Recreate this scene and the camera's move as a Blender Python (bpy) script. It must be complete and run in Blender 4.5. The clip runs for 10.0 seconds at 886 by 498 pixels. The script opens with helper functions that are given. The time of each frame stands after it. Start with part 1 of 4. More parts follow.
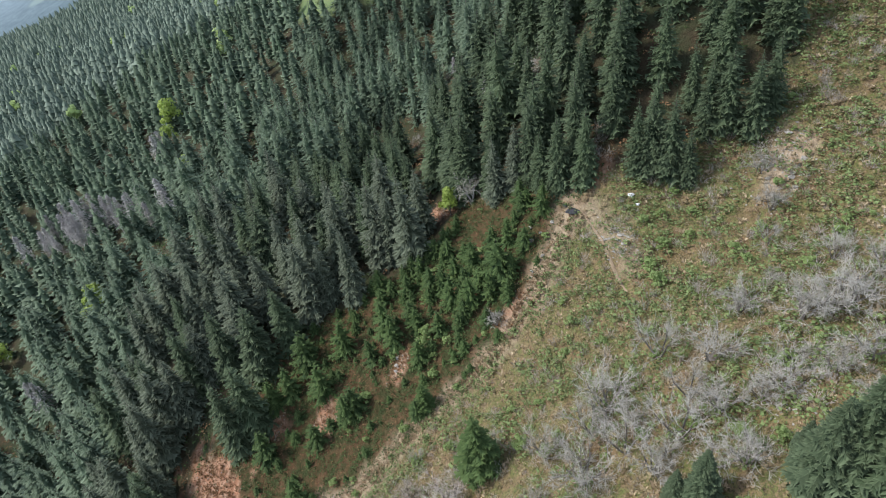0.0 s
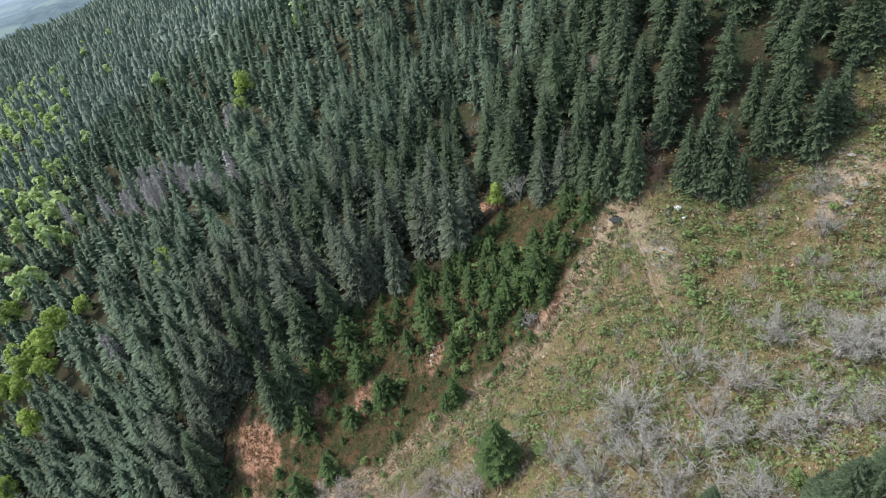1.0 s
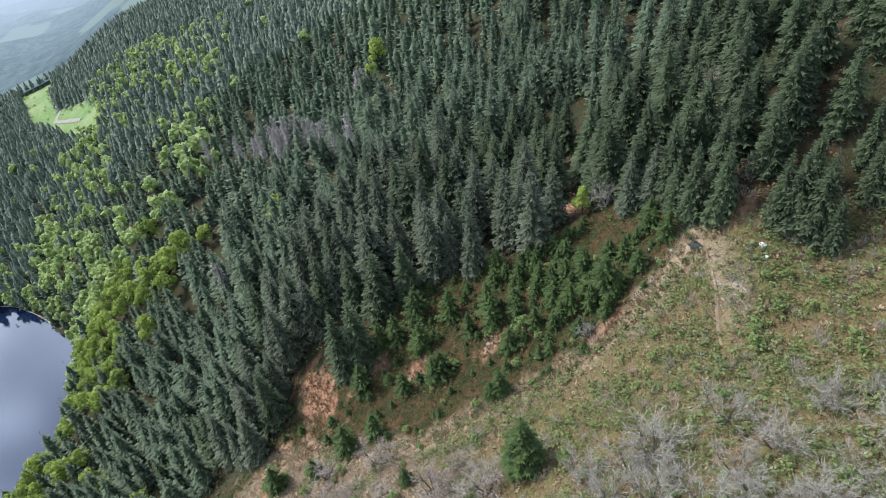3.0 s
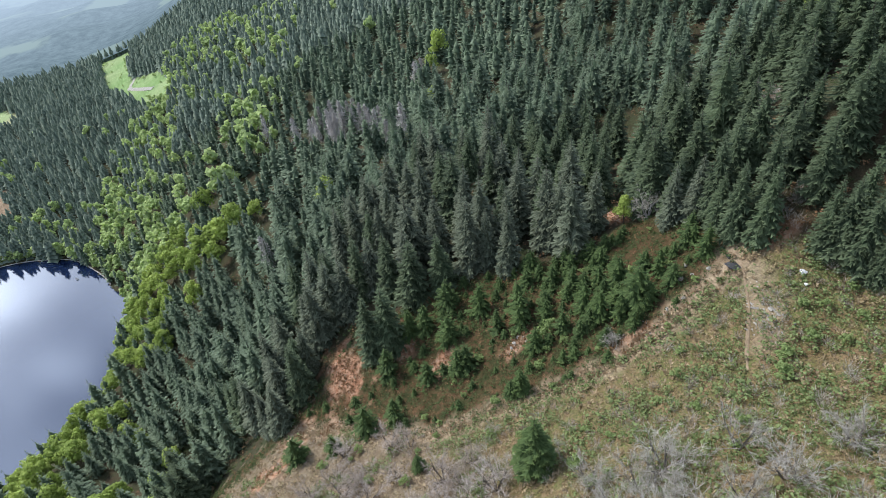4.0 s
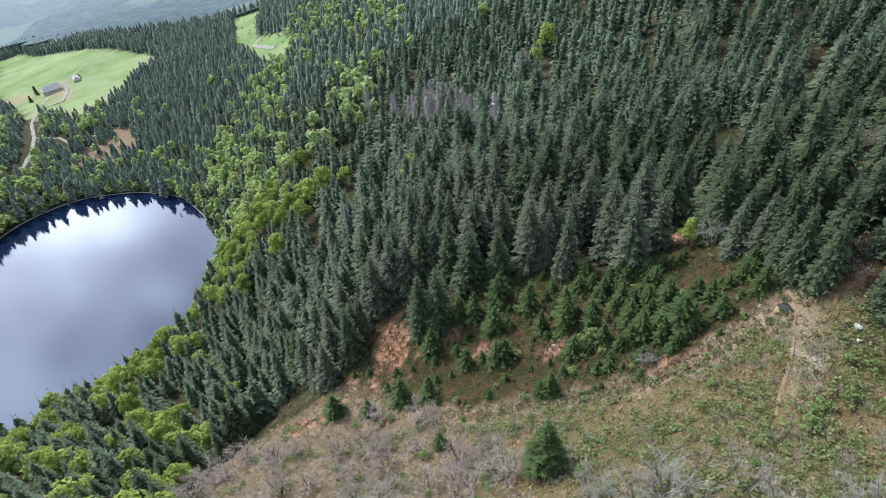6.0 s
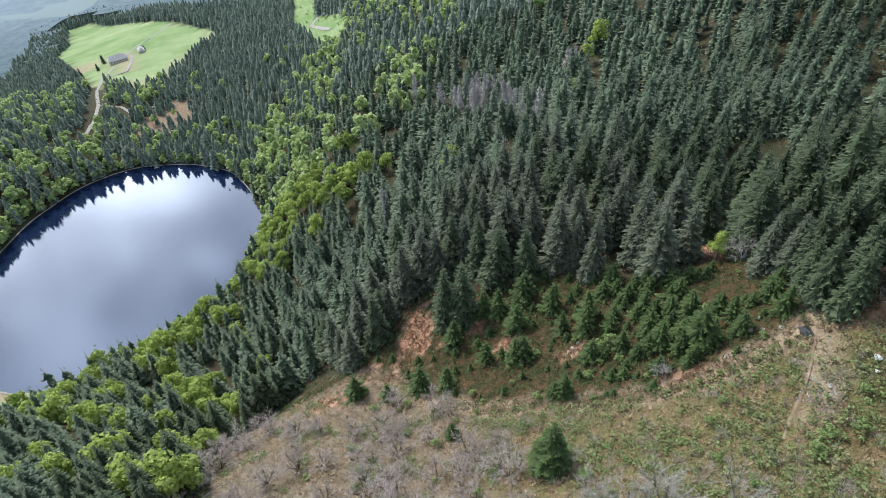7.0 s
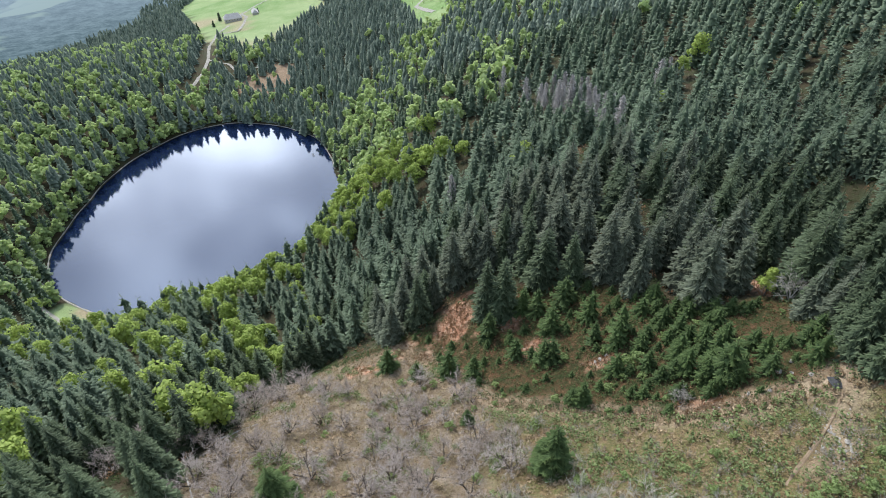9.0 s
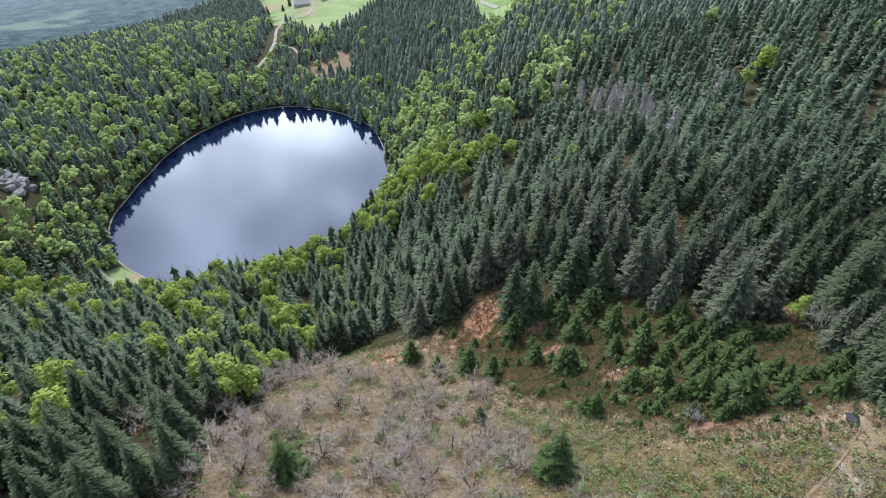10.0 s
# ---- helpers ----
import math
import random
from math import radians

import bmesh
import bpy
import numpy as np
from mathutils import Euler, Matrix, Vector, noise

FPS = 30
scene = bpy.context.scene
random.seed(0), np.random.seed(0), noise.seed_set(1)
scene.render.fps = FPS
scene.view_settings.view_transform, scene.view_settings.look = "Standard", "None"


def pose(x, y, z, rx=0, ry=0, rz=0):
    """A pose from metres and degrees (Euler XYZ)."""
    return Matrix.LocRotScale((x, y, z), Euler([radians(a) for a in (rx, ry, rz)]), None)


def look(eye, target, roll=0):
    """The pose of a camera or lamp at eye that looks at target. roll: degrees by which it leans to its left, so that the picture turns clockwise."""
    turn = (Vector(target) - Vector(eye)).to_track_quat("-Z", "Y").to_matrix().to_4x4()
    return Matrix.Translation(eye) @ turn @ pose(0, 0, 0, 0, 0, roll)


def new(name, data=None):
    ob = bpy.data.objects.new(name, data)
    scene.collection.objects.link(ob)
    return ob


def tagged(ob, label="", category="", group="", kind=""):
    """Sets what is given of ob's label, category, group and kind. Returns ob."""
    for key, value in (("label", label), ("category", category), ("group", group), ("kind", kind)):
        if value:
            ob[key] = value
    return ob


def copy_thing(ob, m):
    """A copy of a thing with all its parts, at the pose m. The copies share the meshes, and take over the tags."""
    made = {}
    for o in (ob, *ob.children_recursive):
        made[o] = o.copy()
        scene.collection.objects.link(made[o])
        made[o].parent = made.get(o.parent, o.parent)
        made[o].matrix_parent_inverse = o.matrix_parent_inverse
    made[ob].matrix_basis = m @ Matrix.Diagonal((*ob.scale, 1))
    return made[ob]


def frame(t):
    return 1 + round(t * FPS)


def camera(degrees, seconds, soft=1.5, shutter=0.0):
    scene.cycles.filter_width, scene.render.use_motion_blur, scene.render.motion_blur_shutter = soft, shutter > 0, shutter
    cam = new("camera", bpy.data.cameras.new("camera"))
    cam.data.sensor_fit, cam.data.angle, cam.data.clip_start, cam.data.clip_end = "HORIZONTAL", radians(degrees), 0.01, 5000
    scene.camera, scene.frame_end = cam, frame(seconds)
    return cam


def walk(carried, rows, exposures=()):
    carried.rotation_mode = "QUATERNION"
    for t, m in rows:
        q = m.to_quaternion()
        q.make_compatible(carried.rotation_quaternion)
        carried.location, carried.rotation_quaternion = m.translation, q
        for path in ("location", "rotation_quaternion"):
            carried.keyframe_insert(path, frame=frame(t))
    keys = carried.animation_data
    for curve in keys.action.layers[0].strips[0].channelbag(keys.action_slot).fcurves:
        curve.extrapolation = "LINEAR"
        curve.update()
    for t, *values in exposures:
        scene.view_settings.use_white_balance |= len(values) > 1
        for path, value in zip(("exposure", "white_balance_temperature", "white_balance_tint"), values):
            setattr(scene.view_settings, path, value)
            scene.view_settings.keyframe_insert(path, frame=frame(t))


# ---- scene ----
cam = camera(73.00, 10.0, 0.5)
# seconds, eye, a point ahead, lean
PATH = [
    (0, (-3.92, -1.81, 337.50), (49.41, 57.52, 277.20), -10.44),
    (0.5, (-0.02, -3.63, 341.17), (48.13, 58.62, 279.47), -11.69),
    (1, (2.79, -5.71, 343.40), (46.32, 59.45, 281.27), -11.55),
    (1.5, (5.30, -8.10, 344.63), (44.38, 59.79, 282.47), -11.30),
    (2, (8.49, -11.00, 345.41), (42.33, 59.76, 283.38), -11.24),
    (3.5, (13.61, -14.76, 346.11), (37.11, 60.12, 284.13), -9.02),
    (4, (15.24, -16.50, 346.65), (34.52, 59.69, 284.82), -8.06),
    (4.5, (16.90, -18.32, 347.28), (31.83, 58.98, 285.62), -7.09),
    (5, (19.06, -20.10, 347.83), (30.26, 57.81, 286.14), -6.30),
    (5.5, (21.51, -21.54, 348.39), (29.69, 56.63, 286.56), -5.76),
    (7, (29.26, -24.34, 353.82), (26.91, 52.87, 290.31), -4.58),
    (7.5, (31.84, -25.30, 354.70), (26.28, 51.57, 290.97), -3.98),
    (8, (34.31, -26.33, 355.46), (25.84, 50.07, 291.50), -3.22),
    (8.5, (36.61, -27.30, 356.17), (25.42, 48.60, 292.03), -2.43),
    (9, (39.16, -27.90, 356.76), (24.73, 47.27, 292.40), -1.49),
    (9.5, (42.23, -28.10, 357.64), (24.22, 46.06, 293.02), -0.81),
    (10, (46.13, -28.05, 358.98), (24.00, 44.70, 294.03), -0.49),
]
walk(cam, [(t, look(eye, ahead, lean)) for t, eye, ahead, lean in PATH])


# ---------- world, sun, exposure ----------
SUN_EL, SUN_AZ = 48.0, -40.0
world = bpy.data.worlds.new("sky")
scene.world = world
world.use_nodes = True
wt = world.node_tree
wt.nodes.clear()


def wn(kind, **kw):
    n = wt.nodes.new(kind)
    for k, v in kw.items():
        setattr(n, k, v)
    return n


w_out = wn("ShaderNodeOutputWorld")
w_bg = wn("ShaderNodeBackground")
w_sky = wn("ShaderNodeTexSky", sky_type="NISHITA", sun_disc=False, sun_elevation=radians(SUN_EL), sun_rotation=radians(SUN_AZ), altitude=1200.0)
w_geo = wn("ShaderNodeTexCoord")
w_map = wn("ShaderNodeMapping")
w_map.inputs["Scale"].default_value = (1.0, 1.0, 2.2)
w_map.inputs["Location"].default_value = (0.35, 0.1, 0.0)
w_noise = wn("ShaderNodeTexNoise")
w_noise.inputs["Scale"].default_value = 3.0
w_noise.inputs["Detail"].default_value = 6.0
w_noise.inputs["Roughness"].default_value = 0.55
w_ramp = wn("ShaderNodeValToRGB")
w_ramp.color_ramp.elements[0].position = 0.36
w_ramp.color_ramp.elements[1].position = 0.62
w_mix = wn("ShaderNodeMixRGB")
w_mix.inputs["Color2"].default_value = (6.2, 7.4, 9.6, 1)
wt.links.new(w_geo.outputs["Generated"], w_map.inputs["Vector"])
wt.links.new(w_map.outputs["Vector"], w_noise.inputs["Vector"])
wt.links.new(w_noise.outputs["Fac"], w_ramp.inputs["Fac"])
wt.links.new(w_ramp.outputs["Color"], w_mix.inputs["Fac"])
wt.links.new(w_sky.outputs["Color"], w_mix.inputs["Color1"])
# thin cloud is brightest round the hidden sun
w_dot = wn("ShaderNodeVectorMath", operation="DOT_PRODUCT")
w_norm = wn("ShaderNodeVectorMath", operation="NORMALIZE")
ga, ge = radians(-34.0), radians(29.0)
w_dot.inputs[1].default_value = (math.sin(ga) * math.cos(ge), math.cos(ga) * math.cos(ge), math.sin(ge))
w_pow = wn("ShaderNodeMath", operation="POWER")
w_pow.inputs[1].default_value = 34.0
w_max = wn("ShaderNodeMath", operation="MAXIMUM")
w_max.inputs[1].default_value = 0.0
w_veil = wn("ShaderNodeMath", operation="MULTIPLY_ADD")
w_veil.inputs[1].default_value = 0.7
w_veil.inputs[2].default_value = 0.3
w_gain = wn("ShaderNodeMath", operation="MULTIPLY")
w_scale = wn("ShaderNodeVectorMath", operation="SCALE")
w_scale.inputs[0].default_value = (112.0, 119.0, 131.0)
w_add = wn("ShaderNodeVectorMath", operation="ADD")
wt.links.new(w_geo.outputs["Generated"], w_norm.inputs[0])
wt.links.new(w_norm.outputs[0], w_dot.inputs[0])
wt.links.new(w_dot.outputs["Value"], w_max.inputs[0])
wt.links.new(w_max.outputs[0], w_pow.inputs[0])
wt.links.new(w_ramp.outputs["Color"], w_veil.inputs[0])
wt.links.new(w_pow.outputs[0], w_gain.inputs[0])
wt.links.new(w_veil.outputs[0], w_gain.inputs[1])
wt.links.new(w_gain.outputs[0], w_scale.inputs["Scale"])
wt.links.new(w_mix.outputs["Color"], w_add.inputs[0])
wt.links.new(w_scale.outputs[0], w_add.inputs[1])
wt.links.new(w_add.outputs[0], w_bg.inputs["Color"])
wt.links.new(w_bg.outputs["Background"], w_out.inputs["Surface"])
w_bg.inputs["Strength"].default_value = 0.113

sun_data = bpy.data.lights.new("sun", "SUN")
sun_data.energy = 2.6
sun_data.angle = radians(10.0)
sun_data.color = (1.0, 0.98, 0.94)
sun = new("sun", sun_data)
sa, se = radians(SUN_AZ), radians(SUN_EL)
sun.matrix_world = look((0, 0, 500), (-math.sin(sa) * math.cos(se) * 100, -math.cos(sa) * math.cos(se) * 100, 500 - math.sin(se) * 100))
scene.view_settings.exposure = 0.27


# ---------- materials ----------
def nodes_of(name, rough=0.8):
    m = bpy.data.materials.new(name)
    m.use_nodes = True
    t = m.node_tree
    b = t.nodes["Principled BSDF"]
    b.inputs["Roughness"].default_value = rough
    b.inputs["Specular IOR Level"].default_value = 0.2
    return m, t, b


def nd(t, kind, **kw):
    n = t.nodes.new(kind)
    for k, v in kw.items():
        setattr(n, k, v)
    return n


def noise_fac(t, scale, detail=4.0, rough=0.6, lo=0.35, hi=0.65):
    """A noise in world metres, stretched to 0..1."""
    g = nd(t, "ShaderNodeNewGeometry")
    n = nd(t, "ShaderNodeTexNoise")
    n.inputs["Scale"].default_value = scale
    n.inputs["Detail"].default_value = detail
    n.inputs["Roughness"].default_value = rough
    r = nd(t, "ShaderNodeMapRange")
    r.inputs["From Min"].default_value = lo
    r.inputs["From Max"].default_value = hi
    t.links.new(g.outputs["Position"], n.inputs["Vector"])
    t.links.new(n.outputs["Fac"], r.inputs["Value"])
    return r.outputs["Result"]


def mix(t, fac, a, b):
    n = nd(t, "ShaderNodeMixRGB")
    for key, v in (("Fac", fac), ("Color1", a), ("Color2", b)):
        if hasattr(v, "is_linked"):
            t.links.new(v, n.inputs[key])
        elif key == "Fac":
            n.inputs[key].default_value = v
        else:
            n.inputs[key].default_value = (*v, 1)
    return n.outputs["Color"]


def attr(t, name):
    a = nd(t, "ShaderNodeAttribute", attribute_name=name)
    return a.outputs["Fac"]


def math_node(t, op, a, b):
    n = nd(t, "ShaderNodeMath", operation=op)
    for i, v in enumerate((a, b)):
        if hasattr(v, "is_linked"):
            t.links.new(v, n.inputs[i])
        else:
            n.inputs[i].default_value = v
    return n.outputs[0]


def foliage(name, dark, light, other, trans=0.0, rough=0.75, tips=2.1):
    """Needles or leaves: the tint differs from tree to tree and from spray to spray."""
    m, t, b = nodes_of(name, rough)
    info = nd(t, "ShaderNodeObjectInfo")
    geo = nd(t, "ShaderNodeNewGeometry")
    tint = math_node(t, "FRACT", math_node(t, "ADD", attr(t, "tint"), info.outputs["Random"]), 0.0)
    c = mix(t, tint, dark, light)
    isl = math_node(t, "MULTIPLY", geo.outputs["Random Per Island"], 0.4)
    c = mix(t, isl, c, other)
    c2 = mix(t, noise_fac(t, 0.9, 3.0), c, light)
    c3 = mix(t, 0.25, c, c2)
    # tip: pale shoot ends, and shade inside a crown painted as darker colour
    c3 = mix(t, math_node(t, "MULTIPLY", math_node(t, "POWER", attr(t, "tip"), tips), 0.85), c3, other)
    t.links.new(c3, b.inputs["Base Color"])
    if trans:
        out = t.nodes["Material Output"]
        tr = nd(t, "ShaderNodeBsdfTranslucent")
        ms = nd(t, "ShaderNodeMixShader")
        ms.inputs["Fac"].default_value = trans
        t.links.new(c3, tr.inputs["Color"])
        t.links.new(b.outputs["BSDF"], ms.inputs[1])
        t.links.new(tr.outputs["BSDF"], ms.inputs[2])
        t.links.new(ms.outputs["Shader"], out.inputs["Surface"])
    return m


def plain(name, a, b_, scale, rough=0.85, bump=0.0, metal=0.0):
    m, t, b = nodes_of(name, rough)
    c = mix(t, noise_fac(t, scale), a, b_)
    c = mix(t, math_node(t, "MULTIPLY", noise_fac(t, scale * 9, 3.0), 0.35), c, tuple(v * 0.55 for v in a))
    t.links.new(c, b.inputs["Base Color"])
    b.inputs["Metallic"].default_value = metal
    if bump:
        bn = nd(t, "ShaderNodeBump")
        bn.inputs["Strength"].default_value = bump
        bn.inputs["Distance"].default_value = 0.3
        t.links.new(noise_fac(t, scale * 4, 5.0), bn.inputs["Height"])
        t.links.new(bn.outputs["Normal"], b.inputs["Normal"])
    return m


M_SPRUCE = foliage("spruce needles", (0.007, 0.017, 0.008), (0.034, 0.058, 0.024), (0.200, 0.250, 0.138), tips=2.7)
# farther spruces: needles cooled and paled, haze of distance put into the colour
M_SPRUCE_FAR = foliage("haze-cooled spruce needles", (0.014, 0.033, 0.020), (0.066, 0.104, 0.056), (0.260, 0.320, 0.205))
M_SPRUCE_HAZED = foliage("haze-paled spruce needles", (0.030, 0.056, 0.040), (0.085, 0.122, 0.084), (0.310, 0.365, 0.275))
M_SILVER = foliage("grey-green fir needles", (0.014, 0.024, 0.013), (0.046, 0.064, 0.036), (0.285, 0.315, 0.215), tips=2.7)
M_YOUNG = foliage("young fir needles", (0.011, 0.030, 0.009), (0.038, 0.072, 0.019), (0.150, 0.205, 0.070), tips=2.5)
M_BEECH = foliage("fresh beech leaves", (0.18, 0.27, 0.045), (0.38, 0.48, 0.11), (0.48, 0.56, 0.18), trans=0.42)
M_SHRUB = foliage("shrub leaves", (0.080, 0.122, 0.036), (0.165, 0.220, 0.074), (0.25, 0.292, 0.130))
M_TWIG = foliage("bare grey twigs", (0.40, 0.370, 0.320), (0.57, 0.535, 0.475), (0.53, 0.50, 0.445), trans=0.35)
M_TWIG_BROWN = foliage("bare brownish twigs", (0.42, 0.345, 0.295), (0.60, 0.525, 0.475), (0.56, 0.51, 0.465), trans=0.3)
M_DEAD = foliage("dead needles and twigs", (0.40, 0.365, 0.345), (0.54, 0.505, 0.48), (0.48, 0.44, 0.41))
# paler copy of the beech leaves, with distance haze put into the colour
M_BEECH_FAR = foliage("haze-paled beech leaves on the far slopes", (0.24, 0.35, 0.12), (0.47, 0.58, 0.22), (0.57, 0.66, 0.31), trans=0.42)
M_BARK = plain("bark", (0.10, 0.08, 0.065), (0.18, 0.155, 0.135), 1.5, 0.9)
M_GREYBARK = plain("grey-brown bark", (0.17, 0.145, 0.125), (0.29, 0.26, 0.235), 1.5, 0.9)
M_GREYWOOD = plain("weathered grey wood", (0.36, 0.34, 0.32), (0.52, 0.50, 0.47), 1.5, 0.8)
M_ROCK = plain("pale rock", (0.34, 0.31, 0.27), (0.55, 0.51, 0.45), 0.5, 0.85, 0.6)
M_CLIFF = plain("grey cliff rock", (0.20, 0.20, 0.20), (0.40, 0.39, 0.38), 0.25, 0.85, 0.8)
M_DARKROCK = plain("wet dark rock", (0.05, 0.05, 0.055), (0.10, 0.10, 0.105), 0.8, 0.35, 0.4)
M_WHITE = plain("white stone", (0.75, 0.74, 0.72), (0.85, 0.85, 0.84), 0.6, 0.7, 0.2)
M_ROOF = plain("grey shingle roof", (0.50, 0.47, 0.45), (0.62, 0.59, 0.56), 0.4, 0.7)
M_WALL = plain("pale wall", (0.62, 0.58, 0.52), (0.72, 0.68, 0.62), 0.3, 0.8)
M_GLASS = plain("window glass", (0.04, 0.05, 0.06), (0.07, 0.08, 0.09), 0.3, 0.1)
M_ROAD = plain("gravel road", (0.33, 0.31, 0.265), (0.44, 0.41, 0.355), 0.15, 0.9)
M_TRACK = plain("trodden track", (0.25, 0.18, 0.115), (0.36, 0.27, 0.18), 0.5, 0.95)
M_RUST = foliage("rusty fern and litter", (0.16, 0.078, 0.036), (0.28, 0.150, 0.075), (0.31, 0.21, 0.115))
M_SHRUB_GREEN = foliage("fresh shrub leaves", (0.16, 0.24, 0.07), (0.25, 0.33, 0.11), (0.30, 0.36, 0.16), trans=0.3)
M_SCRUB = foliage("brown leafless scrub", (0.17, 0.110, 0.058), (0.30, 0.225, 0.130), (0.33, 0.285, 0.155))
M_STRAW = foliage("dry grass", (0.38, 0.29, 0.18), (0.50, 0.40, 0.26), (0.42, 0.28, 0.17))

# open ground
M_GROUND, t, b = nodes_of("ground", 0.95)
litter = mix(t, noise_fac(t, 0.12, 5.0), (0.075, 0.055, 0.032), (0.055, 0.065, 0.030))
mossy = mix(t, noise_fac(t, 0.25, 6.0, 0.7, 0.42, 0.6), (0.046, 0.050, 0.018), (0.118, 0.068, 0.034))
heath = mix(t, noise_fac(t, 0.05, 6.0), (0.195, 0.127, 0.062), (0.108, 0.128, 0.040))
heath = mix(t, noise_fac(t, 0.17, 6.0, 0.7, 0.45, 0.65), heath, (0.26, 0.165, 0.095))
heath = mix(t, noise_fac(t, 0.35, 6.0, 0.75, 0.46, 0.6), heath, (0.155, 0.172, 0.056))
heath = mix(t, noise_fac(t, 1.3, 6.0, 0.75, 0.5, 0.62), heath, (0.29, 0.20, 0.112))
heath = mix(t, noise_fac(t, 2.1, 5.0, 0.75, 0.50, 0.62), heath, (0.075, 0.062, 0.037))
fallen_leaves = mix(t, noise_fac(t, 0.22, 6.0, 0.75, 0.4, 0.6), (0.185, 0.132, 0.085), (0.30, 0.235, 0.165))
fallen_leaves = mix(t, noise_fac(t, 1.9, 5.0, 0.75, 0.5, 0.64), fallen_leaves, (0.11, 0.085, 0.06))
heath = mix(t, math_node(t, "MULTIPLY", attr(t, "leaves"), 0.85), heath, fallen_leaves)
earth = mix(t, noise_fac(t, 0.5, 5.0), (0.36, 0.165, 0.09), (0.52, 0.33, 0.22))
meadow = mix(t, noise_fac(t, 0.012, 5.0), (0.19, 0.30, 0.10), (0.33, 0.40, 0.19))
pale = mix(t, noise_fac(t, 0.4, 5.0), (0.50, 0.38, 0.26), (0.34, 0.25, 0.17))
c = mix(t, attr(t, "open"), litter, heath)
c = mix(t, attr(t, "moss"), c, mossy)
c = mix(t, attr(t, "earth"), c, earth)
c = mix(t, attr(t, "meadow"), c, meadow)
c = mix(t, attr(t, "pale"), c, pale)
t.links.new(c, b.inputs["Base Color"])
bn = nd(t, "ShaderNodeBump")
bn.inputs["Strength"].default_value = 0.7
bn.inputs["Distance"].default_value = 0.5
t.links.new(noise_fac(t, 1.2, 6.0), bn.inputs["Height"])
t.links.new(bn.outputs["Normal"], b.inputs["Normal"])

M_WATER, t, b = nodes_of("lake water", 0.03)
b.inputs["Base Color"].default_value = (0.009, 0.018, 0.050, 1)
b.inputs["Specular Tint"].default_value = (0.66, 0.80, 1.0, 1)
b.inputs["Specular IOR Level"].default_value = 0.75
b.inputs["IOR"].default_value = 1.4
bn = nd(t, "ShaderNodeBump")
bn.inputs["Strength"].default_value = 0.05
bn.inputs["Distance"].default_value = 0.2
t.links.new(noise_fac(t, 0.6, 3.0), bn.inputs["Height"])
t.links.new(bn.outputs["Normal"], b.inputs["Normal"])


# ---------- the lie of the land ----------
KX = np.array([-2400, -1300, -800, -550, -350, -200, -80, 60, 200, 450, 1200.0])
KY = np.array([-400, -120, 60, 220, 400, 600, 900, 1500, 3000.0])
NX, NY = np.linspace(-120, 200, 9), np.linspace(-40, 240, 8)
HILLS = [
    [148, 71, 20, -27, -75, -116, -152, -173, -162],
    [239, 161, 113, 72, 22, -30, -93, -149, -146],
    [281, 200, 150, 112, 63, 2, -58, -108, -150],
    [305, 215, 156, 102, 31, 32, -21, -61, -150],
    [326, 225, 152, 18, 9, 6, -3, -57, -154],
    [340, 231, 149, 48, -2, 4, 21, -31, -146],
    [358, 272, 176, 75, 77, 73, 74, 21, -131],
    [360, 302, 215, 182, 141, 130, 105, 52, -110],
    [369, 279, 297, 212, 192, 170, 125, 58, -94],
    [420, 372, 355, 321, 283, 240, 177, 95, -75],
    [608, 598, 582, 558, 513, 457, 385, 262, -32],
]
SPURS = [
    [5, 3, 0, -4, -9, -14, -16, -15],
    [7, 4, 2, 0, -5, -11, -8, -3],
    [9, 5, 3, 3, 1, -2, 2, 7],
    [11, 7, 2, -3, -3, 6, 11, 14],
    [11, 8, 2, -4, -4, 4, 10, 13],
    [8, 7, 1, -2, 0, 0, 3, 7],
    [1, -3, -6, 5, -1, -10, -6, -2],
    [-6, -4, 1, 15, 4, -7, -10, -12],
    [-12, -2, 7, 9, 4, -3, -12, -21],
]

LAKE = (-280.0, 424.0)


def spline(k, v):
    i = np.clip(np.searchsorted(k, v) - 1, 0, len(k) - 2)
    u = np.clip((v - k[i]) / (k[i + 1] - k[i]), 0, 1)
    w = np.stack([-.5 * u + u * u - .5 * u**3, 1 - 2.5 * u * u + 1.5 * u**3, .5 * u + 2 * u * u - 1.5 * u**3, -.5 * u * u + .5 * u**3], -1)
    full = np.zeros((len(v), len(k)))
    for a in range(4):
        np.add.at(full, (np.arange(len(v)), np.clip(i + a - 1, 0, len(k) - 1)), w[:, a])
    return full


def smooth(v, a, b):
    t_ = np.clip((v - a) / (b - a), 0, 1)
    return t_ * t_ * (3 - 2 * t_)


def ripples(x, y, size, seed):
    """Cheap rolling noise out of crossed waves."""
    rng = np.random.default_rng(seed)
    z = np.zeros_like(x)
    for _ in range(9):
        a, s, p = rng.uniform(0, 6.28), rng.uniform(0.6, 1.7) / size, rng.uniform(0, 6.28)
        z += np.sin((x * np.cos(a) + y * np.sin(a)) * s * 6.28 + p)
    return z / 4.0


SHORE_ANG = [-3.14, -2.7, -2.3, -2.1, -1.8, -1.4, -0.8, -0.1, 0.4, 0.75, 1.02, 1.2, 1.45, 1.7, 2.0, 2.3, 2.6, 2.85, 3.14]
SHORE_R = [138, 142, 160, 168, 163, 150, 133, 116, 122, 127, 138, 151, 162, 170, 176, 171, 156, 145, 138]


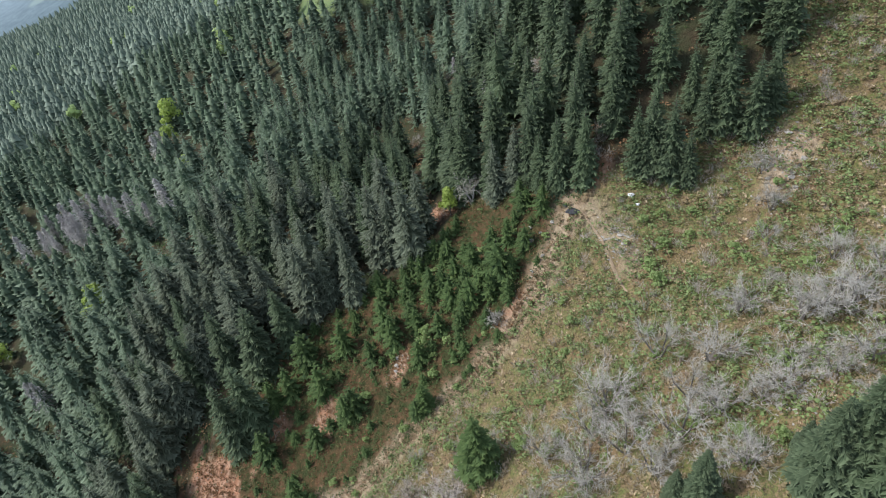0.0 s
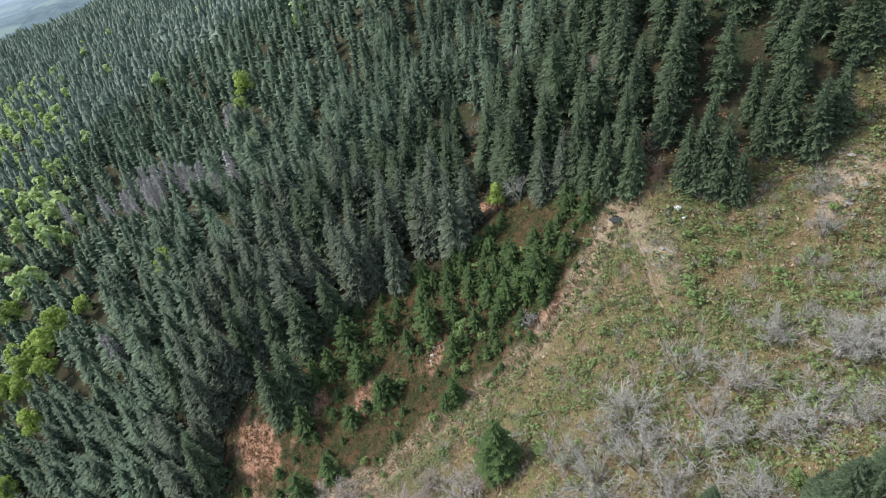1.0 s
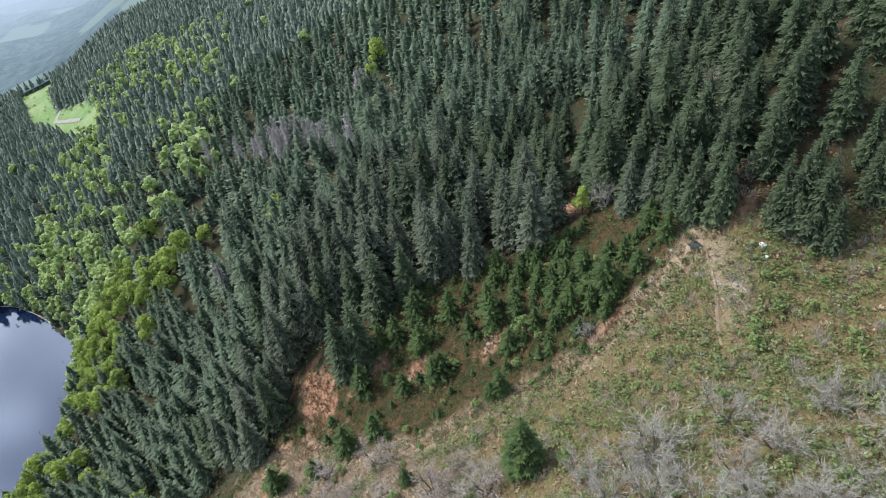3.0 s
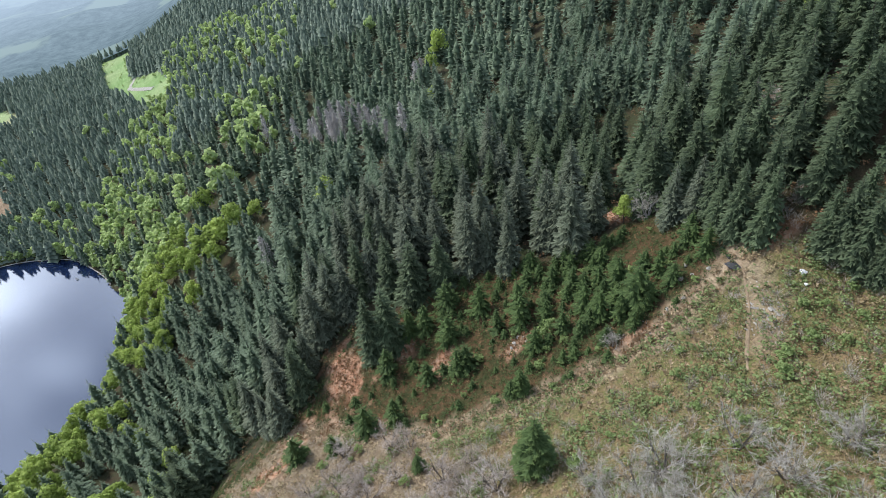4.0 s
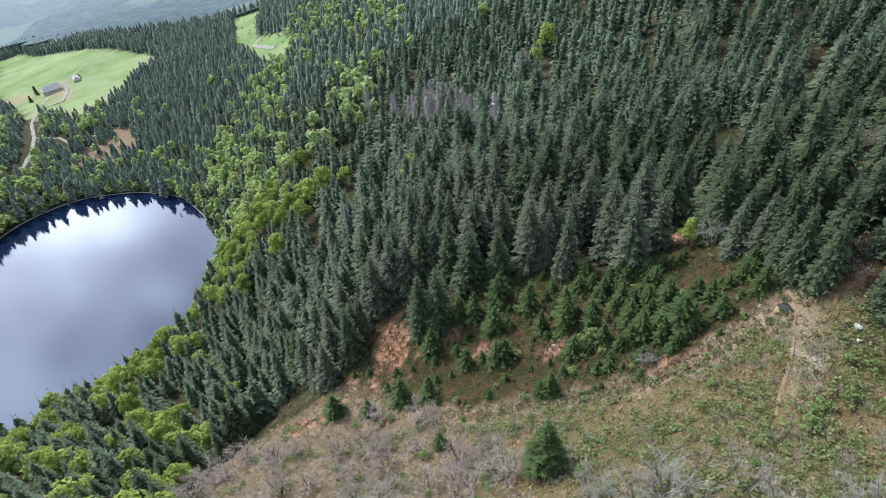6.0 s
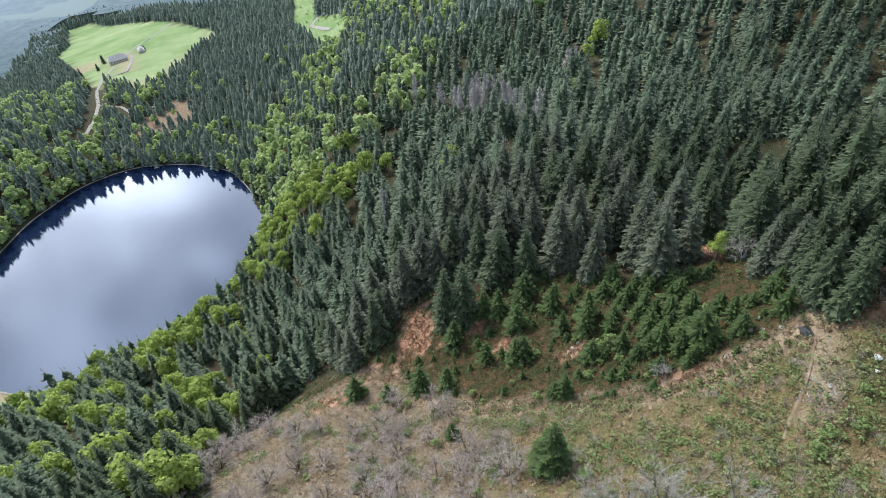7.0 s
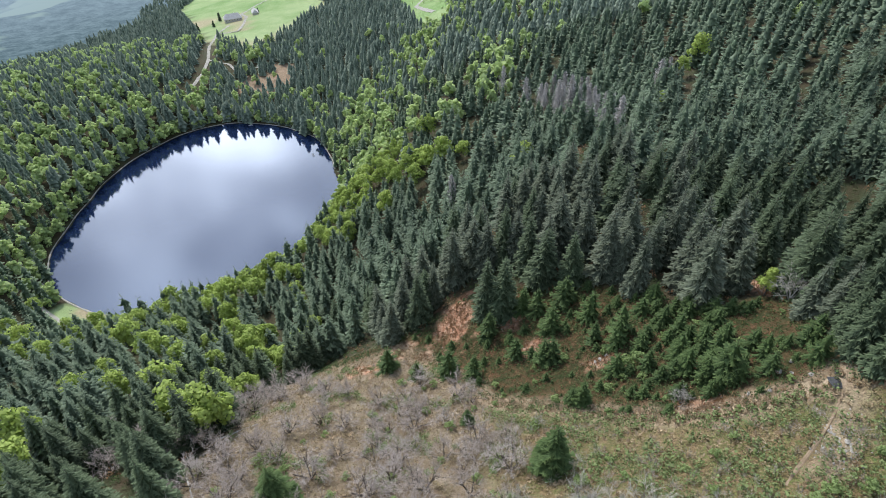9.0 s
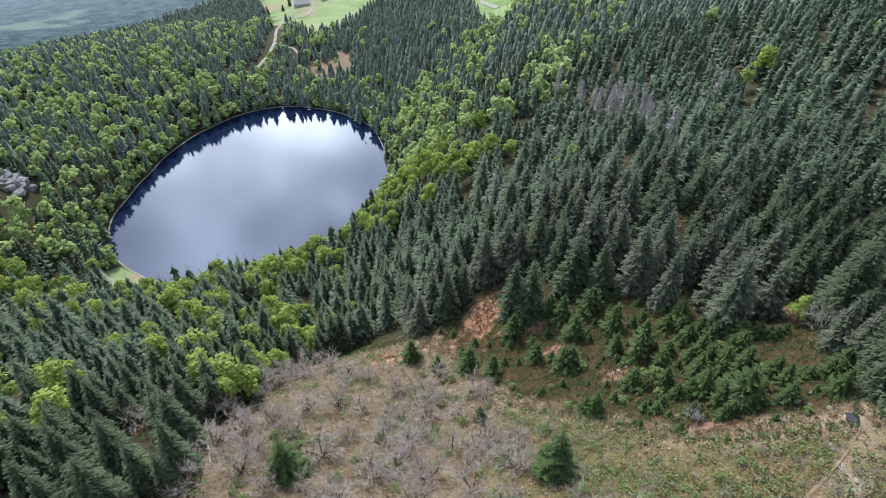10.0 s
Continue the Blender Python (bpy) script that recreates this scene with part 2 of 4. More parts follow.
def lake_radius(ang):
    r = sum(np.interp((ang + d + np.pi) % (2 * np.pi) - np.pi, SHORE_ANG, SHORE_R) for d in (-0.16, -0.08, 0.0, 0.08, 0.16)) / 5
    return r + 1.5 * np.sin(ang * 7) + 0.8 * np.sin(ang * 17)


def shore_gap(x, y):
    """Metres outside the shore line."""
    dx, dy = x - LAKE[0], y - LAKE[1]
    return np.hypot(dx, dy) - lake_radius(np.arctan2(dy, dx))


def height(x, y):
    x = np.atleast_1d(np.asarray(x, float))
    y = np.atleast_1d(np.asarray(y, float))
    z = np.einsum("ni,nj,ij->n", spline(KX, x), spline(KY, y), np.array(HILLS, float))
    inner = smooth(np.minimum(x + 120, 200 - x), 0, 40) * smooth(np.minimum(y + 40, 240 - y), 0, 40)
    z += inner * np.einsum("ni,nj,ij->n", spline(NX, x), spline(NY, y), np.array(SPURS, float))
    z += 0.5 * ripples(x, y, 14, 3) + 0.25 * ripples(x, y, 5, 4)
    z += 42.0 * np.exp(-((x - 280) / 55) ** 2 - ((y - 352) / 60) ** 2)
    g = shore_gap(x, y)
    z = np.where(g < 90, z + (np.maximum(z, 0.02 * g + 0.5) - z) * smooth(-g, -90, -20), z)
    z = 0.3 + (z - 0.3) * smooth(g, 1, 32)
    return np.where(g < 1.5, np.maximum(-3.0, (g - 0.5) * 0.3), z)


def inside(poly, x, y):
    x, y = np.asarray(x, float), np.asarray(y, float)
    hit = np.zeros(x.shape, bool)
    for (x0, y0), (x1, y1) in zip(poly, poly[1:] + poly[:1]):
        if y0 != y1:
            hit ^= ((y0 > y) != (y1 > y)) & (x < (x1 - x0) * (y - y0) / (y1 - y0) + x0)
    return hit


def near_line(line, x, y):
    """Distance in plan from a line of corners."""
    best = np.full(np.shape(x), 1e9)
    for (x0, y0), (x1, y1) in zip(line, line[1:]):
        dx, dy = x1 - x0, y1 - y0
        u = np.clip(((x - x0) * dx + (y - y0) * dy) / (dx * dx + dy * dy), 0, 1)
        best = np.minimum(best, np.hypot(x - x0 - u * dx, y - y0 - u * dy))
    return best


OPEN = [(172, 40), (160, 40), (154, 38), (143, 36), (121, 70), (115, 92), (117, 107), (112, 119), (97, 118), (80, 133), (65, 145), (41, 154), (20, 157), (8, 146), (-31, 150), (-62, 158), (-78, 156), (-68, 119), (-57, 92), (-61, 74), (-58, 50), (-48, 30), (-60, -80), (300, -80), (300, 60), (230, 60)]
CREST = [(-15, 140), (8, 120), (34, 92), (51, 87), (66, 80), (77, 75), (93, 72), (112, 73)]
FIELD_A = [(-907, 1494), (-805, 1303), (-770, 1182), (-690, 1085), (-600, 965), (-525, 872), (-470, 850), (-412, 822), (-392, 920), (-381, 1097), (-512, 1236), (-676, 1366), (-863, 1527)]
FIELD_B = [(-286, 1302), (-223, 1323), (-194, 1043), (-133, 953), (-105, 825), (-112, 772), (-156, 842), (-231, 1025)]
CLEARING = [(-362, 765), (-325, 766), (-306, 700), (-318, 664), (-372, 664), (-396, 700), (-368, 712), (-350, 722)]
BEACH = [(-352, 268), (-345, 244), (-300, 226), (-250, 232), (-235, 262), (-280, 275)]
FIELD_FAR = [(-1010, 2350), (-900, 2500), (-760, 2420), (-860, 2260)]
RIDGE_MEADOW = [(238, 340), (258, 312), (300, 292), (345, 330), (320, 385), (268, 396), (240, 378)]
CLIFF = (-474.0, 300.0)
ROAD = [(-424, 640), (-437, 703), (-456, 754), (-499, 835), (-535, 925), (-540, 985)]
SPUR = [(-456, 755), (-422, 748), (-394, 721), (-373, 751), (-362, 762)]
EARTHS = [(10, 146, 8, 16), (-12, 136, 8, 7), (-26, 126, 9, 5), (0, 127, 5, 5), (34, 136, 5, 4), (44, 120, 6, 4), (66, 104, 5, 3), (88, 75, 7, 3), (116, 126, 5, 9), (123, 73, 4, 6)]


def thing_mesh(name, verts, faces, mats, tip=None, index=None):
    me = bpy.data.meshes.new(name)
    me.from_pydata(verts.tolist() if hasattr(verts, "tolist") else verts, [], faces.tolist() if hasattr(faces, "tolist") else faces)
    for m_ in mats:
        me.materials.append(m_)
    if tip is not None:
        a = me.attributes.new("tip", "FLOAT", "POINT")
        a.data.foreach_set("value", np.asarray(tip, np.float32))
    if index is not None:
        me.polygons.foreach_set("material_index", np.asarray(index, np.int32))
    me.update()
    return me


# ---------- ground and water ----------
def spread(a, b, step, lo, hi, grow=1.16):
    v = list(np.arange(a, b + 0.1, step))
    s = step
    while v[-1] < hi:
        s = min(s * grow, 130)
        v.append(v[-1] + s)
    s = step
    while v[0] > lo:
        s = min(s * grow, 130)
        v.insert(0, v[0] - s)
    return np.array(v)


gx = spread(-110, 200, 2.0, -5200, 4800)
gy = spread(-60, 230, 2.0, -1500, 5600)
# finer rows round the lake
gx = np.unique(np.concatenate([gx, np.arange(-460, -100, 6.0)]))
gy = np.unique(np.concatenate([gy, np.arange(230, 620, 6.0), np.arange(620, 1540, 22.0)]))
gx = np.unique(np.concatenate([gx, np.arange(-930, -460, 22.0)]))
GX, GY = np.meshgrid(gx, gy, indexing="ij")
PX, PY = GX.ravel(), GY.ravel()
PZ = height(PX, PY)
n1, n2 = GX.shape
ids = np.arange(n1 * n2).reshape(n1, n2)
quads = np.stack([ids[:-1, :-1], ids[1:, :-1], ids[1:, 1:], ids[:-1, 1:]], -1).reshape(-1, 4)
g_me = thing_mesh("ground", np.stack([PX, PY, PZ], 1), quads, [M_GROUND])
g_me.polygons.foreach_set("use_smooth", np.ones(len(quads), bool))


def mask(name, values):
    a = g_me.attributes.new(name, "FLOAT", "POINT")
    a.data.foreach_set("value", np.asarray(values, np.float32))


wob = 4.0 * ripples(PX, PY, 9, 8)
mask("open", inside(OPEN, PX + wob, PY - wob))
mask("meadow", (inside(FIELD_A, PX, PY) | inside(FIELD_B, PX, PY) | inside(BEACH, PX, PY) | inside(FIELD_FAR, PX, PY)) * 1.0 + 0.6 * inside(RIDGE_MEADOW, PX, PY))
bare_earth = 0.35 * inside(CLEARING, PX, PY)
for a, b_, ra, rb in EARTHS:
    bare_earth = np.maximum(bare_earth, smooth(-np.hypot((PX - a) / ra, (PY - b_) / rb) - 0.14 * wob, -1.15, -0.6))
mask("earth", bare_earth)
mask("leaves", smooth(44 - PX + 0.15 * (60 - PY) + 1.5 * wob, 0, 16))
strip = near_line([(114, 76), (113, 66), (110, 58), (105, 51)], PX, PY)
bank = np.hypot((PX - 134) / 9, (PY - 29) / 5)
yard = np.minimum(np.hypot((PX + 628) / 45, (PY - 1015) / 45), near_line([(-540, 985), (-552, 1057), (-500, 945)], PX, PY) / 14)
sand = np.hypot((PX + 318) / 16, (PY - 262) / 8)
mask("pale", np.maximum(0.85 * smooth(-near_line(CREST, PX, PY) - 0.5 * wob, -5.5, -1), np.maximum(0.6 * smooth(-strip - 0.4 * wob, -4.5, -1.5), 0.9 * smooth(-bank - 0.1 * wob, -1.1, -0.6))) + 0.7 * smooth(-yard, -1.2, -0.7) + 0.8 * smooth(-sand, -1.2, -0.6) + 0.5 * inside(CLEARING, PX, PY) + 0.55 * smooth(-near_line([(-381, 1097), (-392, 920), (-412, 822), (-470, 850), (-525, 872)], PX, PY) - 2 * wob, -42, -12) * inside(FIELD_A, PX, PY))
crest_at = np.interp(PX, [c_[0] for c_ in CREST], [c_[1] for c_ in CREST])
mask("moss", inside(OPEN, PX, PY) * smooth(PY - crest_at + 0.6 * wob, 0, 5) * smooth(118 - PX, 0, 6))
ground = tagged(new("ground", g_me), "wooded mountain slope with brown heath and forest floor", "ground", kind="structure")

ang = np.linspace(0, 2 * np.pi, 161)[:-1]
rim = lake_radius(ang) + 3
lv = np.stack([LAKE[0] + rim * np.cos(ang), LAKE[1] + rim * np.sin(ang), 0 * ang], 1)
w_me = thing_mesh("water", lv, [list(range(160))], [M_WATER])
water = tagged(new("water", w_me), "round dark mountain lake mirroring the clouds", "lake", kind="structure")


# ---------- trees ----------
def tiers(rng, count, slim, bare=0.06, sides=4, inner=0.66, top=1.0):
    """A stack of jagged skirts: the dense body of a conifer. Returns verts, faces and tip values."""
    V, F, K = [], [], []
    for k in range(count):
        s = k / count
        z0 = bare + (0.96 * top - bare) * s
        z1 = min(top, z0 + (top - bare) * (1.6 / count) + 0.03)
        r = slim * (1 - s * top) ** 0.66 * rng.uniform(0.88, 1.12) + 0.006
        a0 = rng.uniform(0, 6.28)
        c = len(V)
        V.append((0, 0, z1))
        K.append(0.1)
        for i in range(2 * sides):
            a = a0 + 3.1416 * i / sides + rng.uniform(-0.15, 0.15)
            q = r * (rng.uniform(0.85, 1.25) if i % 2 else inner)
            V.append((math.cos(a) * q, math.sin(a) * q, z0 + (rng.uniform(-0.02, 0.01) if i % 2 else 0.015)))
            # points pale, recesses dark: shade between skirts put into the tip value
            K.append(0.9 if i % 2 else 0.2)
        for i in range(2 * sides):
            F.append((c, c + 1 + i, c + 1 + (i + 1) % (2 * sides)))
    return np.array(V), np.array(F), np.array(K)


def spruce(rng, whorls, arms, teeth=4, slim=0.2, bare=0.06, ragged=0.26, stem=0.014, core=6):
    """A conifer one unit high: whorls of drooping, serrated branch pads round a tapering stem. Returns crown verts, faces, tip values and stem verts, faces."""
    V, F, K = [], [], []
    for k in range(whorls):
        s = (k + rng.uniform(-0.25, 0.25)) / whorls
        s = min(max(s, 0.0), 0.985)
        z = bare + (0.97 - bare) * s
        reach = slim * ((1 - s) ** 0.78 * (0.78 + 0.22 * min(1, s * 6)) + 0.03)
        n = max(4, int(round(arms * (1 - 0.55 * s))))
        a0 = rng.uniform(0, 6.28)
        for j in range(n):
            a = a0 + 6.283 * (j + rng.uniform(-0.38, 0.38)) / n
            L = reach * rng.uniform(1 - ragged, 1 + ragged)
            drop = L * (0.74 - 0.78 * s + rng.uniform(-0.18, 0.18))
            ca, sa_ = math.cos(a), math.sin(a)
            zz = z + rng.uniform(-0.45, 0.45) * 0.9 / whorls
            roll_ = rng.normal(0, 0.22)
            half = L * rng.uniform(0.15, 0.25) + 0.003

            def at(q, side, tip):
                r = q * L
                dz = drop * (1.45 * q - 0.45 * q * q) - 0.14 * L * q**4 + abs(side) * 0.45 + side * roll_
                V.append((ca * r - sa_ * side, sa_ * r + ca * side, zz - dz))
                K.append(tip)
                return len(V) - 1

            if not teeth:
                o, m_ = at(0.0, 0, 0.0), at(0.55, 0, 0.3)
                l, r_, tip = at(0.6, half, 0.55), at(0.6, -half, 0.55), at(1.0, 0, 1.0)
                F += [(o, m_, l), (o, r_, m_), (m_, tip, l), (m_, r_, tip)]
                continue
            for i in range(teeth):
                q0, q1 = 0.12 + 0.76 * i / teeth, 0.12 + 0.76 * (i + 1) / teeth + 0.05
                wide_ = half * (0.65 + 0.35 * math.sin(3.14 * (0.2 + 0.7 * i / teeth)))
                for side in (1, -1):
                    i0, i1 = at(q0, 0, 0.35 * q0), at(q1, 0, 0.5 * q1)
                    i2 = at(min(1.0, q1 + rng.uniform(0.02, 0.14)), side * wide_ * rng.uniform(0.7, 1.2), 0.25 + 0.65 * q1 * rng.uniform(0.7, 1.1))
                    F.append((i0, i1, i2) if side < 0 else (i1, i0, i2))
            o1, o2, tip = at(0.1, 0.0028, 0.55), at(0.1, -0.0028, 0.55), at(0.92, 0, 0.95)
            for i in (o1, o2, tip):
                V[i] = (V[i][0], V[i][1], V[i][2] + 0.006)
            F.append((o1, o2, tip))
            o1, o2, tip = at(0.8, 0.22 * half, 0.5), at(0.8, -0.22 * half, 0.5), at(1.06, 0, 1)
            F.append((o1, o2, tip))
    c = len(V)
    V += [(0.006, 0, 0.93), (-0.003, 0.005, 0.93), (-0.003, -0.005, 0.93), (0, 0, 1.02)]
    K += [0.4, 0.4, 0.4, 0.9]
    F += [(c, c + 1, c + 3), (c + 1, c + 2, c + 3), (c + 2, c, c + 3)]
    S, T = limb((0, 0, -0.05), (0, 0, 0.93), stem, 0.002, 6)
    # inner body held near the dark colour: shade between branches painted in
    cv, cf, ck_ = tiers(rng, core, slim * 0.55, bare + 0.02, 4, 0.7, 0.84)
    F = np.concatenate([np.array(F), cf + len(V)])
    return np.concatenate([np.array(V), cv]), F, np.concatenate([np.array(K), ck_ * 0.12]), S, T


def leafy(rng, clumps, wide=0.36, low=0.28, size=0.085, lobe_count=11):
    """A broadleaf one unit high: many small bent leaf pads on rounded boughs, and a forked stem."""
    V, F, K = [], [], []
    lobes = [(0.0, 0.0, 0.62, 0.2), (0.02, 0.0, 0.84, 0.13)]
    for i in range(lobe_count):
        a = i * 2.4 + rng.uniform(-0.4, 0.4)
        z = rng.uniform(0.36, 0.84)
        q = rng.uniform(0.12, 0.27) * (1.25 - 0.7 * z)
        lobes.append((math.cos(a) * q, math.sin(a) * q, z, rng.uniform(0.09, 0.16)))
    for i in range(clumps):
        lx, ly, lz, lr = lobes[i % len(lobes)]
        d = rng.normal(size=3)
        d /= np.linalg.norm(d)
        if d[2] < -0.35:
            d[2] *= -1
        p = np.array([lx, ly, lz]) * (wide / 0.36, wide / 0.36, 1) + d * lr * rng.uniform(0.62, 1.15)
        p[2] = max(p[2], low)
        n = d + rng.normal(size=3) * 0.5 + (0, 0, 0.2)
        n /= np.linalg.norm(n)
        u = np.cross(n, rng.normal(size=3))
        u /= np.linalg.norm(u)
        v = np.cross(n, u)
        s = size * rng.uniform(0.55, 1.3)
        k = len(V)
        V += [p + u * s - n * s * 0.3, p + v * s * rng.uniform(0.6, 1.0) + n * s * 0.15, p - u * s * 0.9 - n * s * 0.3, p - v * s * rng.uniform(0.6, 1.0) + n * s * 0.15]
        # pads facing up get paler leaves: light from above put into the colour
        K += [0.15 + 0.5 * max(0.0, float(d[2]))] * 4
        F += [(k, k + 1, k + 3), (k + 1, k + 2, k + 3)]
    S, T = limb((0, 0, -0.05), (0.01, 0.01, 0.62), 0.018, 0.006)
    for a in range(4):
        s2, t2 = limb((0, 0, 0.25 + 0.06 * a), (0.2 * math.cos(a * 1.7), 0.2 * math.sin(a * 1.7), 0.6), 0.009, 0.003)
        T = np.concatenate([T, t2 + len(S)])
        S = np.concatenate([S, s2])
    return np.array(V), np.array(F), np.array(K), S, T


def limb(a, b, ra, rb, sides=4):
    a, b = np.array(a, float), np.array(b, float)
    d = b - a
    d /= np.linalg.norm(d) + 1e-9
    u = np.cross(d, (0.3, 0.9, 0.1) if abs(d[1]) < 0.8 else (0.9, 0.1, 0.3))
    u /= np.linalg.norm(u)
    v = np.cross(d, u)
    S, T = [], []
    for i in range(sides):
        q = math.cos(6.283 * i / sides) * u + math.sin(6.283 * i / sides) * v
        S += [a + q * ra, b + q * rb]
    for i in range(sides):
        j = (i + 1) % sides
        T += [(2 * i, 2 * j, 2 * j + 1), (2 * i, 2 * j + 1, 2 * i + 1)]
    return np.array(S), np.array(T)


def bare_tree(rng, stems=4, height_=1.0, spread_=0.5):
    """A leafless many-stemmed tree one unit high. Returns twig verts, faces and stem verts, faces."""
    V, F, S, T = [], [], [], []

    def add_limb(a, b, ra, rb):
        s_, t_ = limb(a, b, ra, rb, 3)
        T.extend((t_ + len(S)).tolist())
        S.extend(s_.tolist())

    def twig(a, b, w):
        d = b - a
        u = np.cross(d, rng.normal(size=3))
        u = u / (np.linalg.norm(u) + 1e-9) * w
        k = len(V)
        V.extend([a - u, a + u, b])
        F.append((k, k + 1, k + 2))

    for s in range(stems):
        a = np.array([rng.uniform(-0.03, 0.03), rng.uniform(-0.03, 0.03), -0.03])
        ang_ = 6.283 * (s + rng.uniform(-0.3, 0.3)) / stems
        lean = rng.uniform(0.12, 0.3) * spread_ * 2
        b = a + np.array([math.cos(ang_) * lean, math.sin(ang_) * lean, rng.uniform(0.45, 0.6)])
        add_limb(a, b, 0.021, 0.012)
        for i in range(6):
            u0 = rng.uniform(0.4, 1.0)
            p = a + (b - a) * u0
            d = np.array([math.cos(ang_), math.sin(ang_), 0]) * 0.35 + rng.normal(size=3) * 0.55 + (0, 0, 0.75)
            d /= np.linalg.norm(d)
            q = p + d * rng.uniform(0.22, 0.42)
            add_limb(p, q, 0.008, 0.004)
            for j in range(7):
                p2 = p + (q - p) * rng.uniform(0.3, 1.0)
                d2 = d + rng.normal(size=3) * 0.6 + (0, 0, 0.15)
                d2 /= np.linalg.norm(d2)
                q2 = p2 + d2 * rng.uniform(0.10, 0.22)
                twig(p2, q2, 0.0038)
                for k in range(8):
                    p3 = p2 + (q2 - p2) * rng.uniform(0.2, 1.0)
                    d3 = d2 + rng.normal(size=3) * 0.7
                    d3 /= np.linalg.norm(d3)
                    twig(p3, p3 + d3 * rng.uniform(0.06, 0.14), 0.0030)
    return np.array(V), np.array(F), np.full(len(V), 0.3), np.array(S), np.array(T)


def tuft(rng, blades=9, tall=1.0, wide=0.6):
    """A low clump of sprays one unit across."""
    V, F = [], []
    for _ in range(blades):
        a = rng.uniform(0, 6.28)
        r = rng.uniform(0.0, 0.35)
        p = np.array([math.cos(a) * r, math.sin(a) * r, 0])
        d = np.array([math.cos(a) * wide * rng.uniform(0.4, 1.1), math.sin(a) * wide * rng.uniform(0.4, 1.1), tall * rng.uniform(0.5, 1.1)])
        u = np.array([-math.sin(a), math.cos(a), 0]) * rng.uniform(0.10, 0.2)
        k = len(V)
        V += [p - u * 0.5, p + u * 0.5, p + d * 0.6 + u, p + d * 0.6 - u, p + d]
        F += [(k, k + 1, k + 2), (k, k + 2, k + 3), (k + 3, k + 2, k + 4)]
    return np.array(V), np.array(F)


def strew(name, kinds, x, y, scale, wide, mats, rng, sink=0.0):
    """One mesh of many plants. kinds: a list of (verts, faces, material index) lists to choose from."""
    z = height(x, y) - sink
    allv, allf, allt, allk, alli, base = [], [], [], [], [], 0
    pick = rng.integers(len(kinds), size=len(x))
    turn, tint = rng.uniform(0, 6.283, len(x)), rng.uniform(0, 1, len(x))
    lean = rng.normal(0, 0.025, (len(x), 2))
    for k, pieces in enumerate(kinds):
        idx = np.where(pick == k)[0]
        if not len(idx):
            continue
        for v, f_, k_, mi in pieces:
            c_, s_ = np.cos(turn[idx])[:, None], np.sin(turn[idx])[:, None]
            vx = (v[None, :, 0] * c_ - v[None, :, 1] * s_) * (scale[idx] * wide[idx])[:, None]
            vy = (v[None, :, 0] * s_ + v[None, :, 1] * c_) * (scale[idx] * wide[idx])[:, None]
            vz = v[None, :, 2] * scale[idx][:, None]
            vx = vx + lean[idx, :1] * vz + x[idx][:, None]
            vy = vy + lean[idx, 1:] * vz + y[idx][:, None]
            vz = vz + z[idx][:, None]
            allv.append(np.stack([vx, vy, vz], -1).reshape(-1, 3))
            allf.append((f_[None] + (np.arange(len(idx)) * len(v))[:, None, None] + base).reshape(-1, 3))
            allt.append(np.repeat(tint[idx], len(v)))
            allk.append(np.tile(k_, len(idx)))
            alli.append(np.full(len(idx) * len(f_), mi))
            base += len(idx) * len(v)
    verts, faces = np.concatenate(allv), np.concatenate(allf)
    me = bpy.data.meshes.new(name)
    me.vertices.add(len(verts))
    me.vertices.foreach_set("co", verts.astype(np.float32).ravel())
    me.loops.add(len(faces) * 3)
    me.loops.foreach_set("vertex_index", faces.astype(np.int32).ravel())
    me.polygons.add(len(faces))
    me.polygons.foreach_set("loop_start", np.arange(0, len(faces) * 3, 3, dtype=np.int32))
    for m_ in mats:
        me.materials.append(m_)
    me.polygons.foreach_set("material_index", np.concatenate(alli).astype(np.int32))
    a = me.attributes.new("tint", "FLOAT", "POINT")
    a.data.foreach_set("value", np.concatenate(allt).astype(np.float32))
    a = me.attributes.new("tip", "FLOAT", "POINT")
    a.data.foreach_set("value", np.concatenate(allk).astype(np.float32))
    me.update()
    me.validate()
    return me


def part(name, me, parent, label=""):
    ob = new(name, me)
    ob.parent = parent
    if label:
        ob["label"] = label
    return ob


def plant(name, crown_name, v, f_, k_, s, t_, mat, stem_mat, label, category, group):
    """A single tree, one unit high: an empty at its foot with stem and crown."""
    root = tagged(new(name), label, category, group)
    part("trunk", thing_mesh("trunk", s, t_, [stem_mat]), root)
    part(crown_name, thing_mesh(crown_name, v, f_, [mat], k_), root)
    return root


def stand(x, y, size, wide, rng, sink=0.3):
    return Matrix.Translation((x, y, float(height(x, y)[0]) - sink)) @ Euler((rng.normal(0, 0.02), rng.normal(0, 0.02), rng.uniform(0, 6.28))).to_matrix().to_4x4() @ Matrix.Diagonal((size * wide, size * wide, size, 1))


def set_out(proto, spots, rng):
    """Copies of a few prototypes at (x, y, height, width factor) spots; the prototypes take the first ones."""
    for i, (x, y, size, wide) in enumerate(spots):
        src = proto[i % len(proto)]
        m_ = stand(x, y, size, wide, rng)
        if i < len(proto):
            src.matrix_basis = m_
        else:
            o = copy_thing(src, m_)
            o.matrix_basis = m_


def scatter(x0, x1, y0, y1, step, rng):
    a, b_ = np.meshgrid(np.arange(x0, x1, step), np.arange(y0, y1, step), indexing="ij")
    a, b_ = a.ravel(), b_.ravel()
    return a + rng.uniform(-0.52, 0.52, len(a)) * step, b_ + rng.uniform(-0.52, 0.52, len(a)) * step


rng = np.random.default_rng(11)
